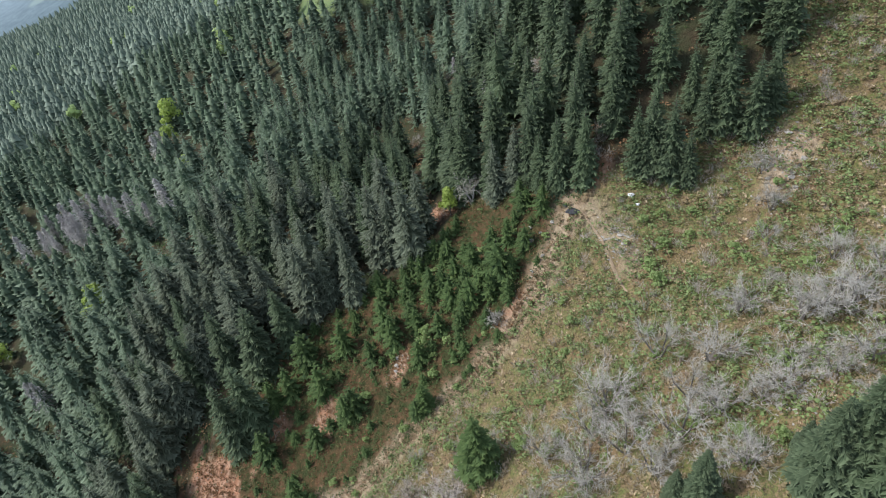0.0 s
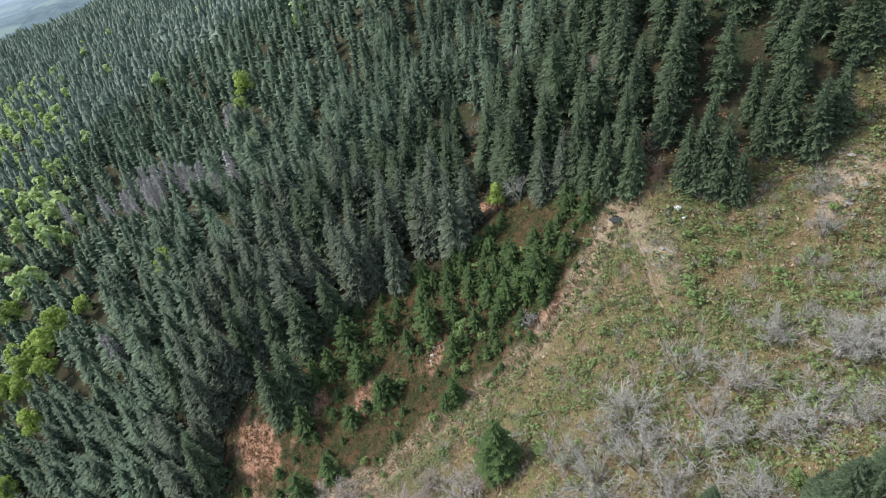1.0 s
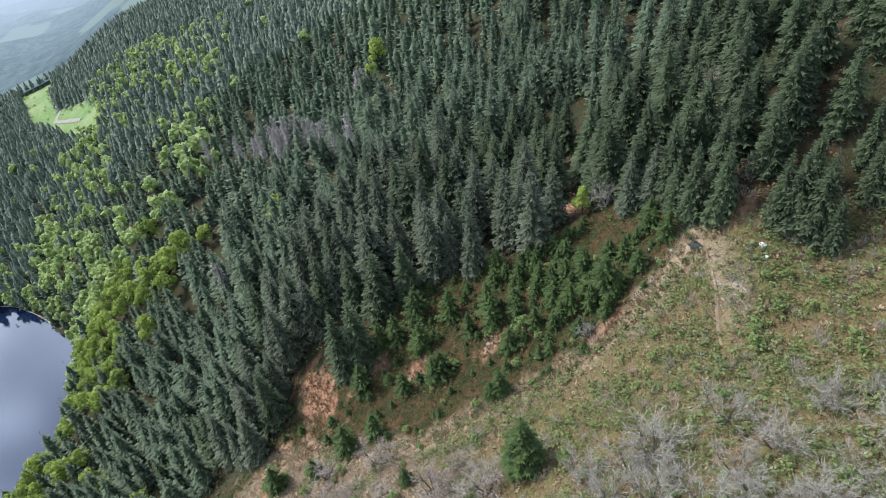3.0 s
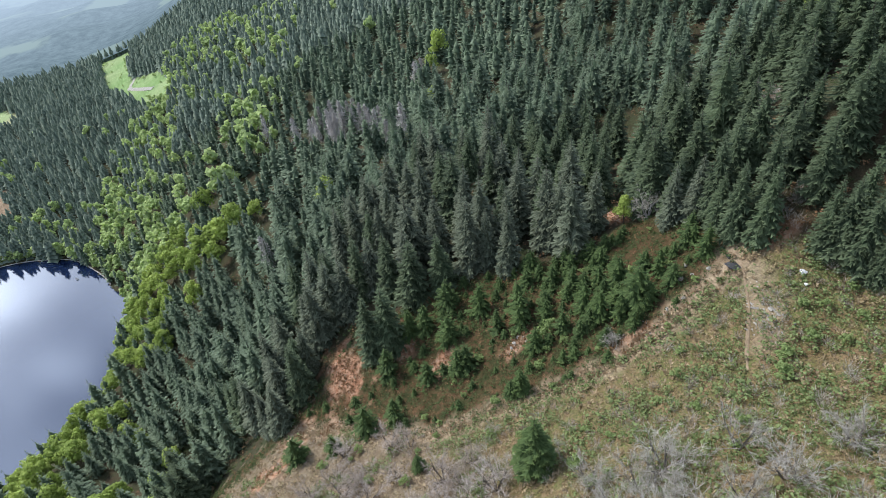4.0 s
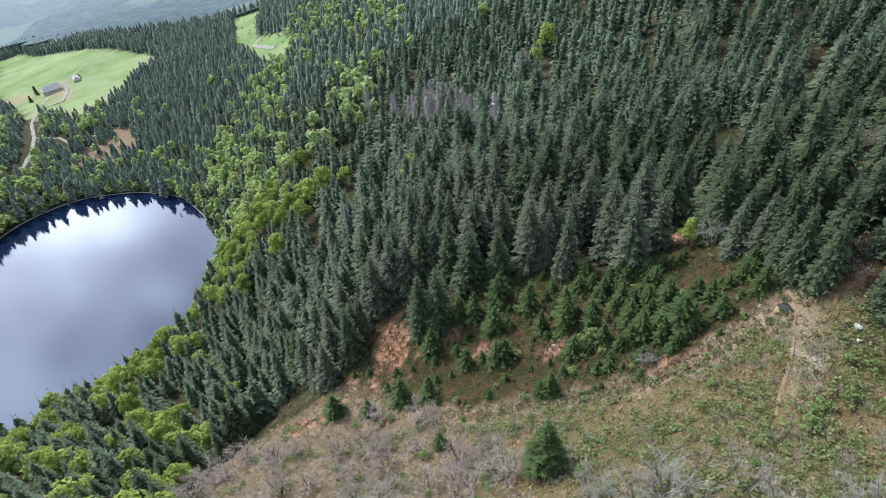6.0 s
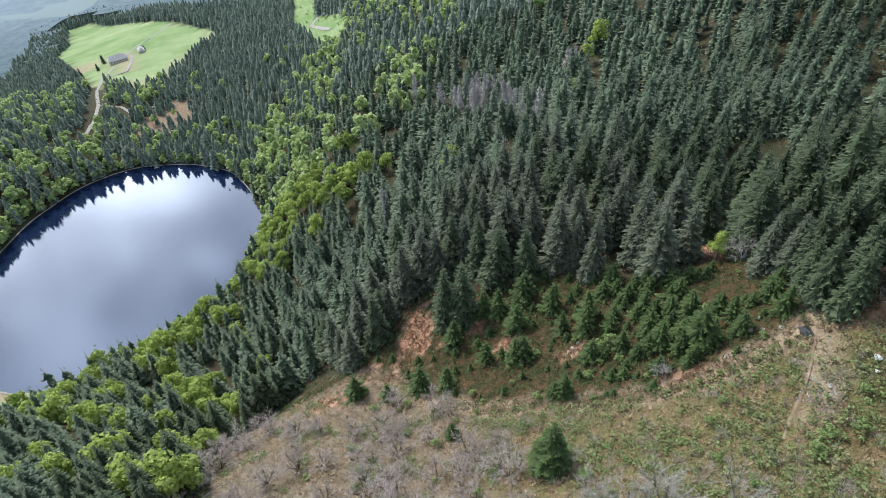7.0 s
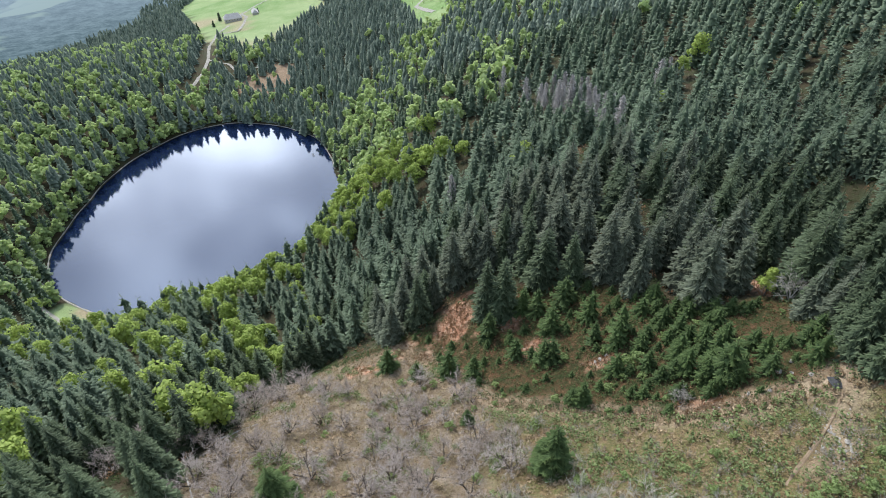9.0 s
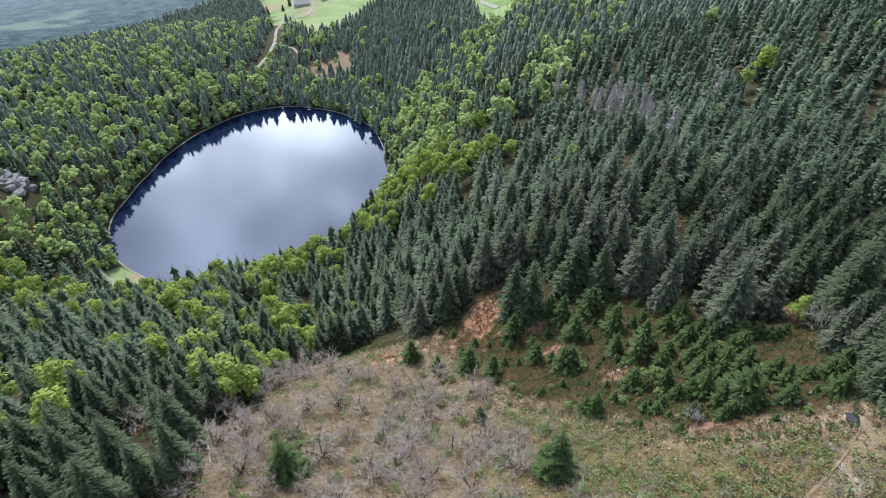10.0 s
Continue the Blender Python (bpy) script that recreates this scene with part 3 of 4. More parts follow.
# feet and heights of the trees that stand out
SILVER = [(94.7, 122, 34), (92.7, 136.8, 34), (95.8, 167.4, 34), (67.6, 149.9, 34), (114.8, 101.3, 22.5), (73.9, 169.8, 34), (83.4, 150.6, 27.5), (101.6, 161.9, 31), (94.3, 132.8, 30.2), (59.9, 165.4, 31.8), (118.5, 96, 22.5)]
EDGE = [(119, 72.8, 24.2), (117.2, 79.8, 24), (124.1, 60.6, 19.8), (126.1, 52.3, 23), (125.6, 47.5, 16), (138.6, 38.2, 21), (143.1, 36.7, 20), (137.9, 44.8, 21.5), (135.5, 48.5, 21.2), (130.8, 71.1, 21.2), (23.1, 144, 33), (44.3, 154.4, 31.2), (38.4, 165.6, 33), (27.8, 176.1, 33), (117.4, 85.7, 18), (125.5, 57.4, 21.8), (-42.7, 187.3, 33), (-71.2, 204.8, 33), (-7.6, 153.1, 33), (30.4, 142.3, 33), (-84.3, 197.5, 33), (119.8, 91.1, 28.2), (118.6, 105.3, 21)]
YOUNG = [(71.4, 114.1, 18), (61.8, 127.4, 18), (53.4, 138.5, 18), (86.4, 107.4, 13.8), (85.8, 90.3, 14), (93.5, 85, 18), (103, 88.4, 12), (111.2, 81.7, 12.2), (68.8, 97.8, 12), (69.8, 110, 17), (95.2, 96.2, 15), (85, 97.7, 13.5), (89.2, 85.2, 12.8), (77.4, 96.4, 10.5), (102.5, 82, 10.8), (63.3, 115, 12.8), (47.3, 111.2, 14.8), (49.1, 126.2, 16.2), (43.8, 137.5, 16.8), (56, 88, 10), (37.3, 117, 13), (38.2, 140.9, 15.8), (-13.4, 122.2, 17.8), (12.9, 114.4, 18), (22.6, 110.2, 16), (-0, 115.2, 12.2), (50, 110.6, 14.8), (25.9, 131.1, 18)]
LONE = [(50, 59, 20), (-22.2, 42.9, 17.5), (58.7, 87, 11.2), (24.4, 83.9, 8)]
LEFT = [(-68.3, 32, 30), (-51.8, 36.3, 30), (-79.1, 26.5, 30), (-101, 52.9, 30), (-63.1, 48.2, 30), (-108.7, 30.9, 30), (-72, 73.8, 30), (-111.3, 86.9, 30), (-81.4, 93.2, 30), (-104.7, 70.2, 30), (-133.2, 55.4, 30)]
RIGHT = [(62, -4.3, 24), (60.6, -1.6, 20.8), (61.8, -8.2, 24), (54.3, 12, 15.8), (53.5, 16.1, 10.2), (65.1, 2, 8.5)]
BARE = [(80.6, 31.9, 12), (81.1, 22.2, 11.5), (68.3, 36.6, 12), (62.7, 37.3, 12), (73.3, 22.4, 9.8), (73.4, 10.7, 8), (94.5, 21.9, 9.8), (70.6, 15.8, 10), (64.3, 20.2, 11.5), (91.8, 10.5, 9.8), (96.6, 5.1, 11.8), (93.6, 7.6, 10.8), (60.2, 12.8, 8.8), (61, 8.1, 8.5), (52.8, 33.4, 11.5), (56.2, 44.6, 10.2), (60.5, 28.6, 12), (57.5, 22, 10.5), (83.3, -1.2, 10.2), (80, 2.3, 8), (81.8, 9.1, 7), (83.4, 78.9, 6.5), (106.9, 2.7, 8), (75.9, 8.7, 8.5)]
BARE_LOW = [(-43.5, 69, 13), (-35.1, 75.1, 13), (-17.5, 53.8, 13), (-8.2, 84.5, 13), (-1.8, 64.4, 13), (-26.8, 82.2, 13), (-17.5, 81.1, 13), (17.5, 51.2, 13), (29.8, 49.9, 13), (-61.3, 66, 13), (-38.3, 50.8, 13), (-14, 38.7, 13), (0.3, 90.2, 13), (-35.5, 40.4, 13), (-13.5, 64.5, 13), (-31.9, 61.3, 13), (19.8, 66.1, 13), (5.1, 66.2, 13), (2.1, 47.6, 13), (-5.2, 38.4, 13), (-51.7, 47.8, 13), (-24.5, 35.8, 13), (28.7, 73, 12), (39.4, 59.9, 13), (-42.9, 30.9, 13)]
DEAD = [(52.7, 407.7, 25.8), (56.6, 392.2, 26), (64, 372.3, 22), (72.1, 358.3, 19.2), (82.4, 347.2, 18.8), (84.5, 313.4, 23), (44.8, 430.3, 19.8), (67.5, 358.1, 18.5), (0.7, 470.4, 26), (23.2, 426.8, 25), (-15.6, 296, 23), (-18.5, 307.3, 21), (116, 390.7, 21.8), (123.9, 398.3, 19.8)]
GAPS = [(160, 118, 9), (176, 199, 10), (204, 205, 9), (183, 153, 9), (173, 113, 8), (155, 368, 12), (187, 327, 12), (127, 72, 5), (171, 291, 9), (225, 188, 10), (14, 501, 10), (68, 350, 14), (52, 392, 12), (28, 425, 9), (-14, 292, 8), (117, 122, 6), (167, 129, 8), (213, 217, 11), (179, 305, 11)]
SPRUCE_FINE = [spruce(rng, 30, 13, 3, slim) for slim in (0.18, 0.195, 0.21, 0.225)]
SPRUCE_NEAR = [spruce(rng, 46, 18, 5, slim) for slim in (0.20, 0.22)]
FIR_YOUNG = [spruce(rng, 14, 9, 4, slim, 0.03, 0.3, 0.012) for slim in (0.23, 0.26, 0.29)]
SPRUCE_MID = [spruce(rng, 19, 10, 2, slim) for slim in (0.175, 0.19, 0.21, 0.225)]
SPRUCE_FAR = [spruce(rng, 9, 7, 0, slim, 0.04, 0.3, core=5) for slim in (0.19, 0.21, 0.23, 0.25)]
SPRUCE_DISTANT = [(*tiers(rng, 6, slim, 0.03, 4, 0.68), *limb((0, 0, -0.05), (0, 0, 0.5), 0.012, 0.006)) for slim in (0.21, 0.24, 0.27)]
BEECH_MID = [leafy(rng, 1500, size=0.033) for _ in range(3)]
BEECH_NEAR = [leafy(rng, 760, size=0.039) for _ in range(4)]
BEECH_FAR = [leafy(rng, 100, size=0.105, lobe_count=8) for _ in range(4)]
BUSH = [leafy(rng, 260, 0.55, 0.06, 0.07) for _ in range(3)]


def in_gap(x, y):
    g = np.zeros(np.shape(x), bool)
    for a, b_, r in GAPS:
        d_ = math.hypot(a - 15, b_ + 17) / (1.6 * r)
        g |= near_line([(a, b_), (a - (a - 15) / d_, b_ - (b_ + 17) / d_)], x, y) < 0.36 * r
    return g


def is_wood(x, y):
    g = shore_gap(x, y)
    w = 3.0 * ripples(x, y, 11, 21)
    fields = inside(FIELD_A, x, y) | inside(FIELD_B, x, y) | (inside(CLEARING, x, y) & (ripples(x, y, 30, 23) < 0.45)) | inside(BEACH, x, y) | inside(RIDGE_MEADOW, x, y) | (np.hypot((x - CLIFF[0] - 10) / 26, (y - CLIFF[1] + 6) / 17) < 1)
    return ~(inside(OPEN, x + w, y - w) | fields | in_gap(x, y)) & (g > 1.5) & (near_line(ROAD, x, y) > 13) & (near_line(SPUR, x, y) > 9)


def beech_share(x, y):
    g = shore_gap(x, y)
    p = 0.012 * smooth(y, 280, 320) + 0.22 * smooth(-g, -120, -20) + 0.36 * smooth(-x, 300, 420) * (y < 860)
    p = p + 0.16 * smooth(-x, 55, 75) * smooth(-y, -240, -190)
    p = p + 0.6 * smooth(-near_line([(-104, 178), (-120, 200), (-165, 245), (-185, 330)], x, y), -27, -10)
    p = p + 0.47 * smooth(-near_line([(-120, 380), (-150, 480), (-160, 600), (-130, 700), (-90, 800), (-50, 950)], x, y), -75, -25)
    p = p + 0.24 * smooth(-near_line([(-60, 400), (-20, 520), (0, 650), (30, 900)], x, y), -70, -25)
    return np.clip(p + (0.22 * ripples(x, y, 55, 31) + 0.28 * ripples(x, y, 24, 32)) * (p > 0.08), 0.004, 0.9)


def growth(x, y):
    """The wood grows taller and wider apart on the middle of the hill than by the lake and the right-hand rim."""
    near_ridge = smooth(-np.hypot(np.asarray(x) - 235, np.asarray(y) - 290), -90, -40)
    g = (1 - 0.8 * near_ridge) * 0.42 * smooth(y + 0.25 * (x - 60), 80, 140) * smooth(x, -110, -40) * (1 - 0.8 * smooth(y, 430, 700))
    g = g + 0.28 * smooth(-x, 30, 80) * smooth(-y, -330, -250)
    return 1.0 + g


def thinned(x, y, rng_):
    return rng_.uniform(size=len(x)) < 1.0 / growth(x, y) ** 1.45


def clear_of(lists, x, y, gap):
    ok = np.ones(len(x), bool)
    for one in lists:
        for a, b_, h_ in one:
            ok &= np.hypot(x - a, y - b_) > gap
    return ok


# ---------- single trees at the edge of the wood ----------
def spots_of(lst, rng_, lo=0.9, hi=1.12):
    return [(a, b_, h_, rng_.uniform(lo, hi)) for a, b_, h_ in lst]


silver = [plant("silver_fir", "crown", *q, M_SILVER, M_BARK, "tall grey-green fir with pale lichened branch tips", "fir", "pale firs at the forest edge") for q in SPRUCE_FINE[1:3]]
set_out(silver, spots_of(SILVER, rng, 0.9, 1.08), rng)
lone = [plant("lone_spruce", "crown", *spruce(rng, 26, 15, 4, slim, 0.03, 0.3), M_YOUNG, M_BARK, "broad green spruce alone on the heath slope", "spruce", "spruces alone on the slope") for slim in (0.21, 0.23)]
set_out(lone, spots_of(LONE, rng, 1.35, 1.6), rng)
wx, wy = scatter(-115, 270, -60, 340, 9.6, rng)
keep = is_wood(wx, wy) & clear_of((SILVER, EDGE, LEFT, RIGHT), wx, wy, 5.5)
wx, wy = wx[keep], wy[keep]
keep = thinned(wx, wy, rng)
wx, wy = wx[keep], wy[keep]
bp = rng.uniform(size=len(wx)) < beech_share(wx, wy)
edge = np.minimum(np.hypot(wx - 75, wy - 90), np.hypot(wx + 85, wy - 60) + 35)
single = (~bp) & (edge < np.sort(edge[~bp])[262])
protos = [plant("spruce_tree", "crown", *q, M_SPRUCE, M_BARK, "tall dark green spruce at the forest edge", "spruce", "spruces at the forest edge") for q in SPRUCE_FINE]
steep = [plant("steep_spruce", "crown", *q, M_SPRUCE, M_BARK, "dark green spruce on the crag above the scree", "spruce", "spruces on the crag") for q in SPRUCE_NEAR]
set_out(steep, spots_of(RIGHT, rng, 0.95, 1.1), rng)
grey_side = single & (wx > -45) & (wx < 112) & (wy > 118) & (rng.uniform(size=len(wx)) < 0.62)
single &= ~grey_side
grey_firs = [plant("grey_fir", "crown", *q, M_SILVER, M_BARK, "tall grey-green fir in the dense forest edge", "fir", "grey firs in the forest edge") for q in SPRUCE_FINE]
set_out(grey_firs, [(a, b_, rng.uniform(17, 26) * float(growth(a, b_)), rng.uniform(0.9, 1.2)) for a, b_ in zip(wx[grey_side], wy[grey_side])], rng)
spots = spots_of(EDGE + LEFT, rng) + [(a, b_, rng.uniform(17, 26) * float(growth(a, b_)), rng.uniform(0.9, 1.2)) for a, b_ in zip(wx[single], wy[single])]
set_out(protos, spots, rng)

# young firs between the wood and the pale crest
yx, yy = scatter(-20, 125, 70, 160, 3.7, rng)
crest_y = np.interp(yx, [c_[0] for c_ in CREST], [c_[1] for c_ in CREST])
dens = np.where(yx > 72, 0.72, 0.36) * (yy > crest_y + 1.5)
keep = inside(OPEN, yx, yy) & (rng.uniform(size=len(yx)) < dens) & clear_of((SILVER, EDGE, YOUNG), yx, yy, 2.5) & ~np.any([np.hypot((yx - a) / ra, (yy - b_) / rb) < 1 for a, b_, ra, rb in EARTHS], axis=0)
keep &= (near_line([(117, 86), (113, 71), (104, 58)], yx, yy) > 5) & (np.hypot(yx - 109, yy - 103) > 9)
young = [plant("young_fir", "crown", *q, M_YOUNG, M_BARK, "young green fir growing on the brown clearing", "fir", "young firs on the clearing") for q in FIR_YOUNG]
spots = [(a, b_, h_ * 0.88, rng.uniform(1.15, 1.45)) for a, b_, h_ in YOUNG] + [(a, b_, rng.uniform(1.8, 6.0) if a < 75 else rng.uniform(3.2, 9.5), rng.uniform(1.25, 1.7)) for a, b_ in zip(yx[keep], yy[keep])]
set_out(young, spots, rng)

# leafless trees on the heath
BARE_TREES = [bare_tree(rng, stems) for stems in (3, 4, 5, 4)]
bare_ = [plant("bare_tree", "crown", *q, M_TWIG, M_GREYBARK, "leafless grey deciduous tree with fine twigs", "tree", "leafless trees on the slope") for q in BARE_TREES]
bx, by = scatter(-58, 140, -40, 115, 6.0, rng)
keep = inside(OPEN, bx, by) & (rng.uniform(size=len(bx)) < np.where(bx < 45, 0.26, 0.13)) & clear_of((BARE, BARE_LOW, LONE, RIGHT), bx, by, 4.0)
keep &= (by < np.interp(bx, [c_[0] for c_ in CREST], [c_[1] for c_ in CREST]) - 7) & ~((bx > 88) & (by > 35))
bx, by = bx[keep], by[keep]
set_out(bare_, spots_of(BARE, rng, 0.95, 1.25) + [(a, b_, rng.uniform(4, 9), rng.uniform(0.9, 1.3)) for a, b_ in zip(bx[bx >= 42], by[bx >= 42])], rng)
brown_ = [plant("bare_beech", "crown", *q, M_TWIG_BROWN, M_BARK, "leafless brown-twigged beech on the litter slope", "tree", "leafless beeches on the lower slope") for q in BARE_TREES]
set_out(brown_, [(a, b_, rng.uniform(8, 12.5), rng.uniform(0.95, 1.3)) for a, b_, h_ in BARE_LOW] + [(a, b_, rng.uniform(6, 10), rng.uniform(1.0, 1.35)) for a, b_ in zip(bx[bx < 42], by[bx < 42])] + [(a, b_, rng.uniform(9, 14), 1.2) for a, b_ in zip(rng.uniform(-112, -50, 26), rng.uniform(18, 125, 26))], rng)

# dead conifers
def dead_conifer(rng_, n_arms=230):
    V, F = [], []
    for _ in range(n_arms):
        z = rng_.uniform(0.3, 0.96)
        a = rng_.uniform(0, 6.28)
        L = 0.19 * (1 - z) ** 0.7 * rng_.uniform(0.4, 1.2) + 0.01
        p = np.array([0, 0, z])
        q = np.array([math.cos(a) * L, math.sin(a) * L, z - L * rng_.uniform(-0.1, 0.5)])
        for c_ in range(4):
            p2 = p + (q - p) * rng_.uniform(0.15, 1.0)
            q2 = p2 + rng_.normal(size=3) * 0.022 + (q - p) * 0.15
            u = np.cross(q2 - p2, rng_.normal(size=3))
            u = u / (np.linalg.norm(u) + 1e-9) * 0.006
            k = len(V)
            V += [p2 - u, p2 + u, q2]
            F.append((k, k + 1, k + 2))
        u = np.array([0, 0, 0.004])
        k = len(V)
        V += [p - u, p + u, q]
        F.append((k, k + 1, k + 2))
    S, T = limb((0, 0, -0.03), (0, 0, 0.97), 0.014, 0.003, 6)
    return np.array(V), np.array(F), np.full(len(V), 0.3), S, T


dead = [plant("dead_spruce", "crown", *dead_conifer(rng), M_DEAD, M_GREYWOOD, "dead grey spruce with bare brittle branches", "dead tree", "dead spruces in the forest") for _ in range(3)]
set_out(dead, [(a, b_, h_ * 1.3, rng.uniform(0.95, 1.3)) for a, b_, h_ in DEAD] + [(x_ + rng.uniform(-14, 14), y_ + rng.uniform(-14, 14), rng.uniform(21, 33) if 320 < y_ < 440 and x_ < 100 else rng.uniform(11, 17), 1.15) for x_, y_ in ((62, 378), (56, 392), (50, 405), (66, 365), (58, 398), (72, 356), (46, 412), (76, 350), (60, 384), (54, 408), (62, 372), (50, 400), (70, 350), (82, 330), (30, 430), (165, 370), (190, 325), (170, 115), (200, 200), (-18, 302), (178, 200), (184, 155))], rng)
grey = plant("dead_broadleaf", "crown", *BARE_TREES[1], M_TWIG, M_GREYWOOD, "whitish dead broadleaf tree beside the firs", "dead tree", "")
grey.matrix_basis = stand(116, 113, 12, 1.1, rng)
gold = plant("yellow_green_tree", "crown", *BEECH_MID[0], M_BEECH, M_BARK, "small yellow-green broadleaf tree between the firs", "tree", "")
gold.matrix_basis = stand(112, 120, 12, 0.9, rng)

# ---------- stands and far woods, each one mass ----------
def strew_thing(name, label, category, *args):
    return tagged(new(name, strew(name, *args)), label, category, kind="stuff")


def pieces(q):
    return [(q[0], q[1], q[2], 0), (q[3], q[4], np.zeros(len(q[3])), 1)]


rest = (~bp) & ~single & ~grey_side
n = rest.sum()
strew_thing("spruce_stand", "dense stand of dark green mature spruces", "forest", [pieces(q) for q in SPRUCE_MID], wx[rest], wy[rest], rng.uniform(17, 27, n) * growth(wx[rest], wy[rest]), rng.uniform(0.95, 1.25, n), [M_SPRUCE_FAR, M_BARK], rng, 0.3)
n = bp.sum()
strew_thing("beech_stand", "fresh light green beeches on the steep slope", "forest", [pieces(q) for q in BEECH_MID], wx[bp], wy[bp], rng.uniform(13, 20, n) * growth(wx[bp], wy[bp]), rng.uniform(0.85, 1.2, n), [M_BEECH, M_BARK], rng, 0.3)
fx, fy = scatter(-815, 470, -60, 1000, 9.2, rng)
keep = is_wood(fx, fy) & ~((fx > -115) & (fx < 270) & (fy < 340)) & (fy > -10) & (fy > 1.1 * fx - 200) & (fx > -0.9 * fy - 330)
fx, fy = fx[keep], fy[keep]
keep = thinned(fx, fy, rng)
fx, fy = fx[keep], fy[keep]
bp = rng.uniform(size=len(fx)) < beech_share(fx, fy)
off = np.hypot(fx - 20, fy + 20) > 620
tall_ = (19.0 + 3.0 * ripples(fx, fy, 60, 33) + rng.normal(0, 2.6, len(fx)) + 5.0 * smooth(-shore_gap(fx, fy), -50, -10)) * growth(fx, fy)
tall_ = np.clip(tall_ + 5 * smooth(-near_line([(-150, 330), (-140, 400), (-150, 470)], fx, fy), -30, -10), 9, 40)
by_eye = np.hypot(fx - 20, fy + 20) < 330
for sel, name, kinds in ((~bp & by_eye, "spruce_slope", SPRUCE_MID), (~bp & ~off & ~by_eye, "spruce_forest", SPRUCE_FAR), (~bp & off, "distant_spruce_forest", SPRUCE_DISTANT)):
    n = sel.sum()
    strew_thing(name, "spruce forest covering the slopes round the lake" if name == "spruce_forest" else "dark spruces on the steep slope above the lake" if name == "spruce_slope" else "spruce forest in the valley behind the lake", "forest", [pieces(q)[:1] for q in kinds], fx[sel], fy[sel], tall_[sel], rng.uniform(0.95, 1.3, n), [M_SPRUCE_HAZED if name == "distant_spruce_forest" else M_SPRUCE_FAR, M_BARK], rng, 0.3)
n = bp.sum()
tall_ = rng.uniform(12, 20, len(fx)) * growth(fx, fy)
close = np.hypot(fx - 20, fy + 20) < 470
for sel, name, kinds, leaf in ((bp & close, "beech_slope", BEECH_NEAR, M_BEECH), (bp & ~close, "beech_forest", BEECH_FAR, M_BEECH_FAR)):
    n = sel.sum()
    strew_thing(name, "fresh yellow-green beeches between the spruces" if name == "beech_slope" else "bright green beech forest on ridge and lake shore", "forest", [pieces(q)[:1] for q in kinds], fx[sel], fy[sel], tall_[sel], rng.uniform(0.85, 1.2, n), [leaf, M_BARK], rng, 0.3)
fa = rng.uniform(0.9, 4.4, 330)
fr = np.array([lake_radius(a_) for a_ in fa]) + rng.uniform(5, 17, 330)
fx, fy = LAKE[0] + fr * np.cos(fa), LAKE[1] + fr * np.sin(fa)
keep = ~inside(BEACH, fx, fy)
n = keep.sum()
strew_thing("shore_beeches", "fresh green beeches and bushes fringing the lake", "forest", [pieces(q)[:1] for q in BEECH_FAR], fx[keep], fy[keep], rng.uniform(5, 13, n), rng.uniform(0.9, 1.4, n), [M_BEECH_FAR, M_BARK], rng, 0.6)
fx, fy = scatter(-1300, 600, 700, 1640, 9.8, rng)
rim_ = (near_line(FIELD_A + FIELD_A[:1], fx, fy) < 75)
keep = is_wood(fx, fy) & (((fy < 1345) & (fx > -800)) | rim_) & ((fy > 1000) | (fx < -815) | (fx > 470)) & (np.abs(fx + 0.25 * fy) < 0.8 * fy + 300)
fx, fy = fx[keep], fy[keep]
n = len(fx)
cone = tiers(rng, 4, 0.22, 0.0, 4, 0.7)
strew_thing("far_woods", "distant wooded valley beyond the farm", "forest", [[(cone[0], cone[1], cone[2], 0)]], fx, fy, rng.uniform(15, 26, n), rng.uniform(1.0, 1.3, n), [M_SPRUCE_HAZED], rng, 0.3)

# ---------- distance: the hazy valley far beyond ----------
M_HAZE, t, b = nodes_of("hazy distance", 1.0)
# glowing backdrop: haze painted as emission, paler and bluer with distance
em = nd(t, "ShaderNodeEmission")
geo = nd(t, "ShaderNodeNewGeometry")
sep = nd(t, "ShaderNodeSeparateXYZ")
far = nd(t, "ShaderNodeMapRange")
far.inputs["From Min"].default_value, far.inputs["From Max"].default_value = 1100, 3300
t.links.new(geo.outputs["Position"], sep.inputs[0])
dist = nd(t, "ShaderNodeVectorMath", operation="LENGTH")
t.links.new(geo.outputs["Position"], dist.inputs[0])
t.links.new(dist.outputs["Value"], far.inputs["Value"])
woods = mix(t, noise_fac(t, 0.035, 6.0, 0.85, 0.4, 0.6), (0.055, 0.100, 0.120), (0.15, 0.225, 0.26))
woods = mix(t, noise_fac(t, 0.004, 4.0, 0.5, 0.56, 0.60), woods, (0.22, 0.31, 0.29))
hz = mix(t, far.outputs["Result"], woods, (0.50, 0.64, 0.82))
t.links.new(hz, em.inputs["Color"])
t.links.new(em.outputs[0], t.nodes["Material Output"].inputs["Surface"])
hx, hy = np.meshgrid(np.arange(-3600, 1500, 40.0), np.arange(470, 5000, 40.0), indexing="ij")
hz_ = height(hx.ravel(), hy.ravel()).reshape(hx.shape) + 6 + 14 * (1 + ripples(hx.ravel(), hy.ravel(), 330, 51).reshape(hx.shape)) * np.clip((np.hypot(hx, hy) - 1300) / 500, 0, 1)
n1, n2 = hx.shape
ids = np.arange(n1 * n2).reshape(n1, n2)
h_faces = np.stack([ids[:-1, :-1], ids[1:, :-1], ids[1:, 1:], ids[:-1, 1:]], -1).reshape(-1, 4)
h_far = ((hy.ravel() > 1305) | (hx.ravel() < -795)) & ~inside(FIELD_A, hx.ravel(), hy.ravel())
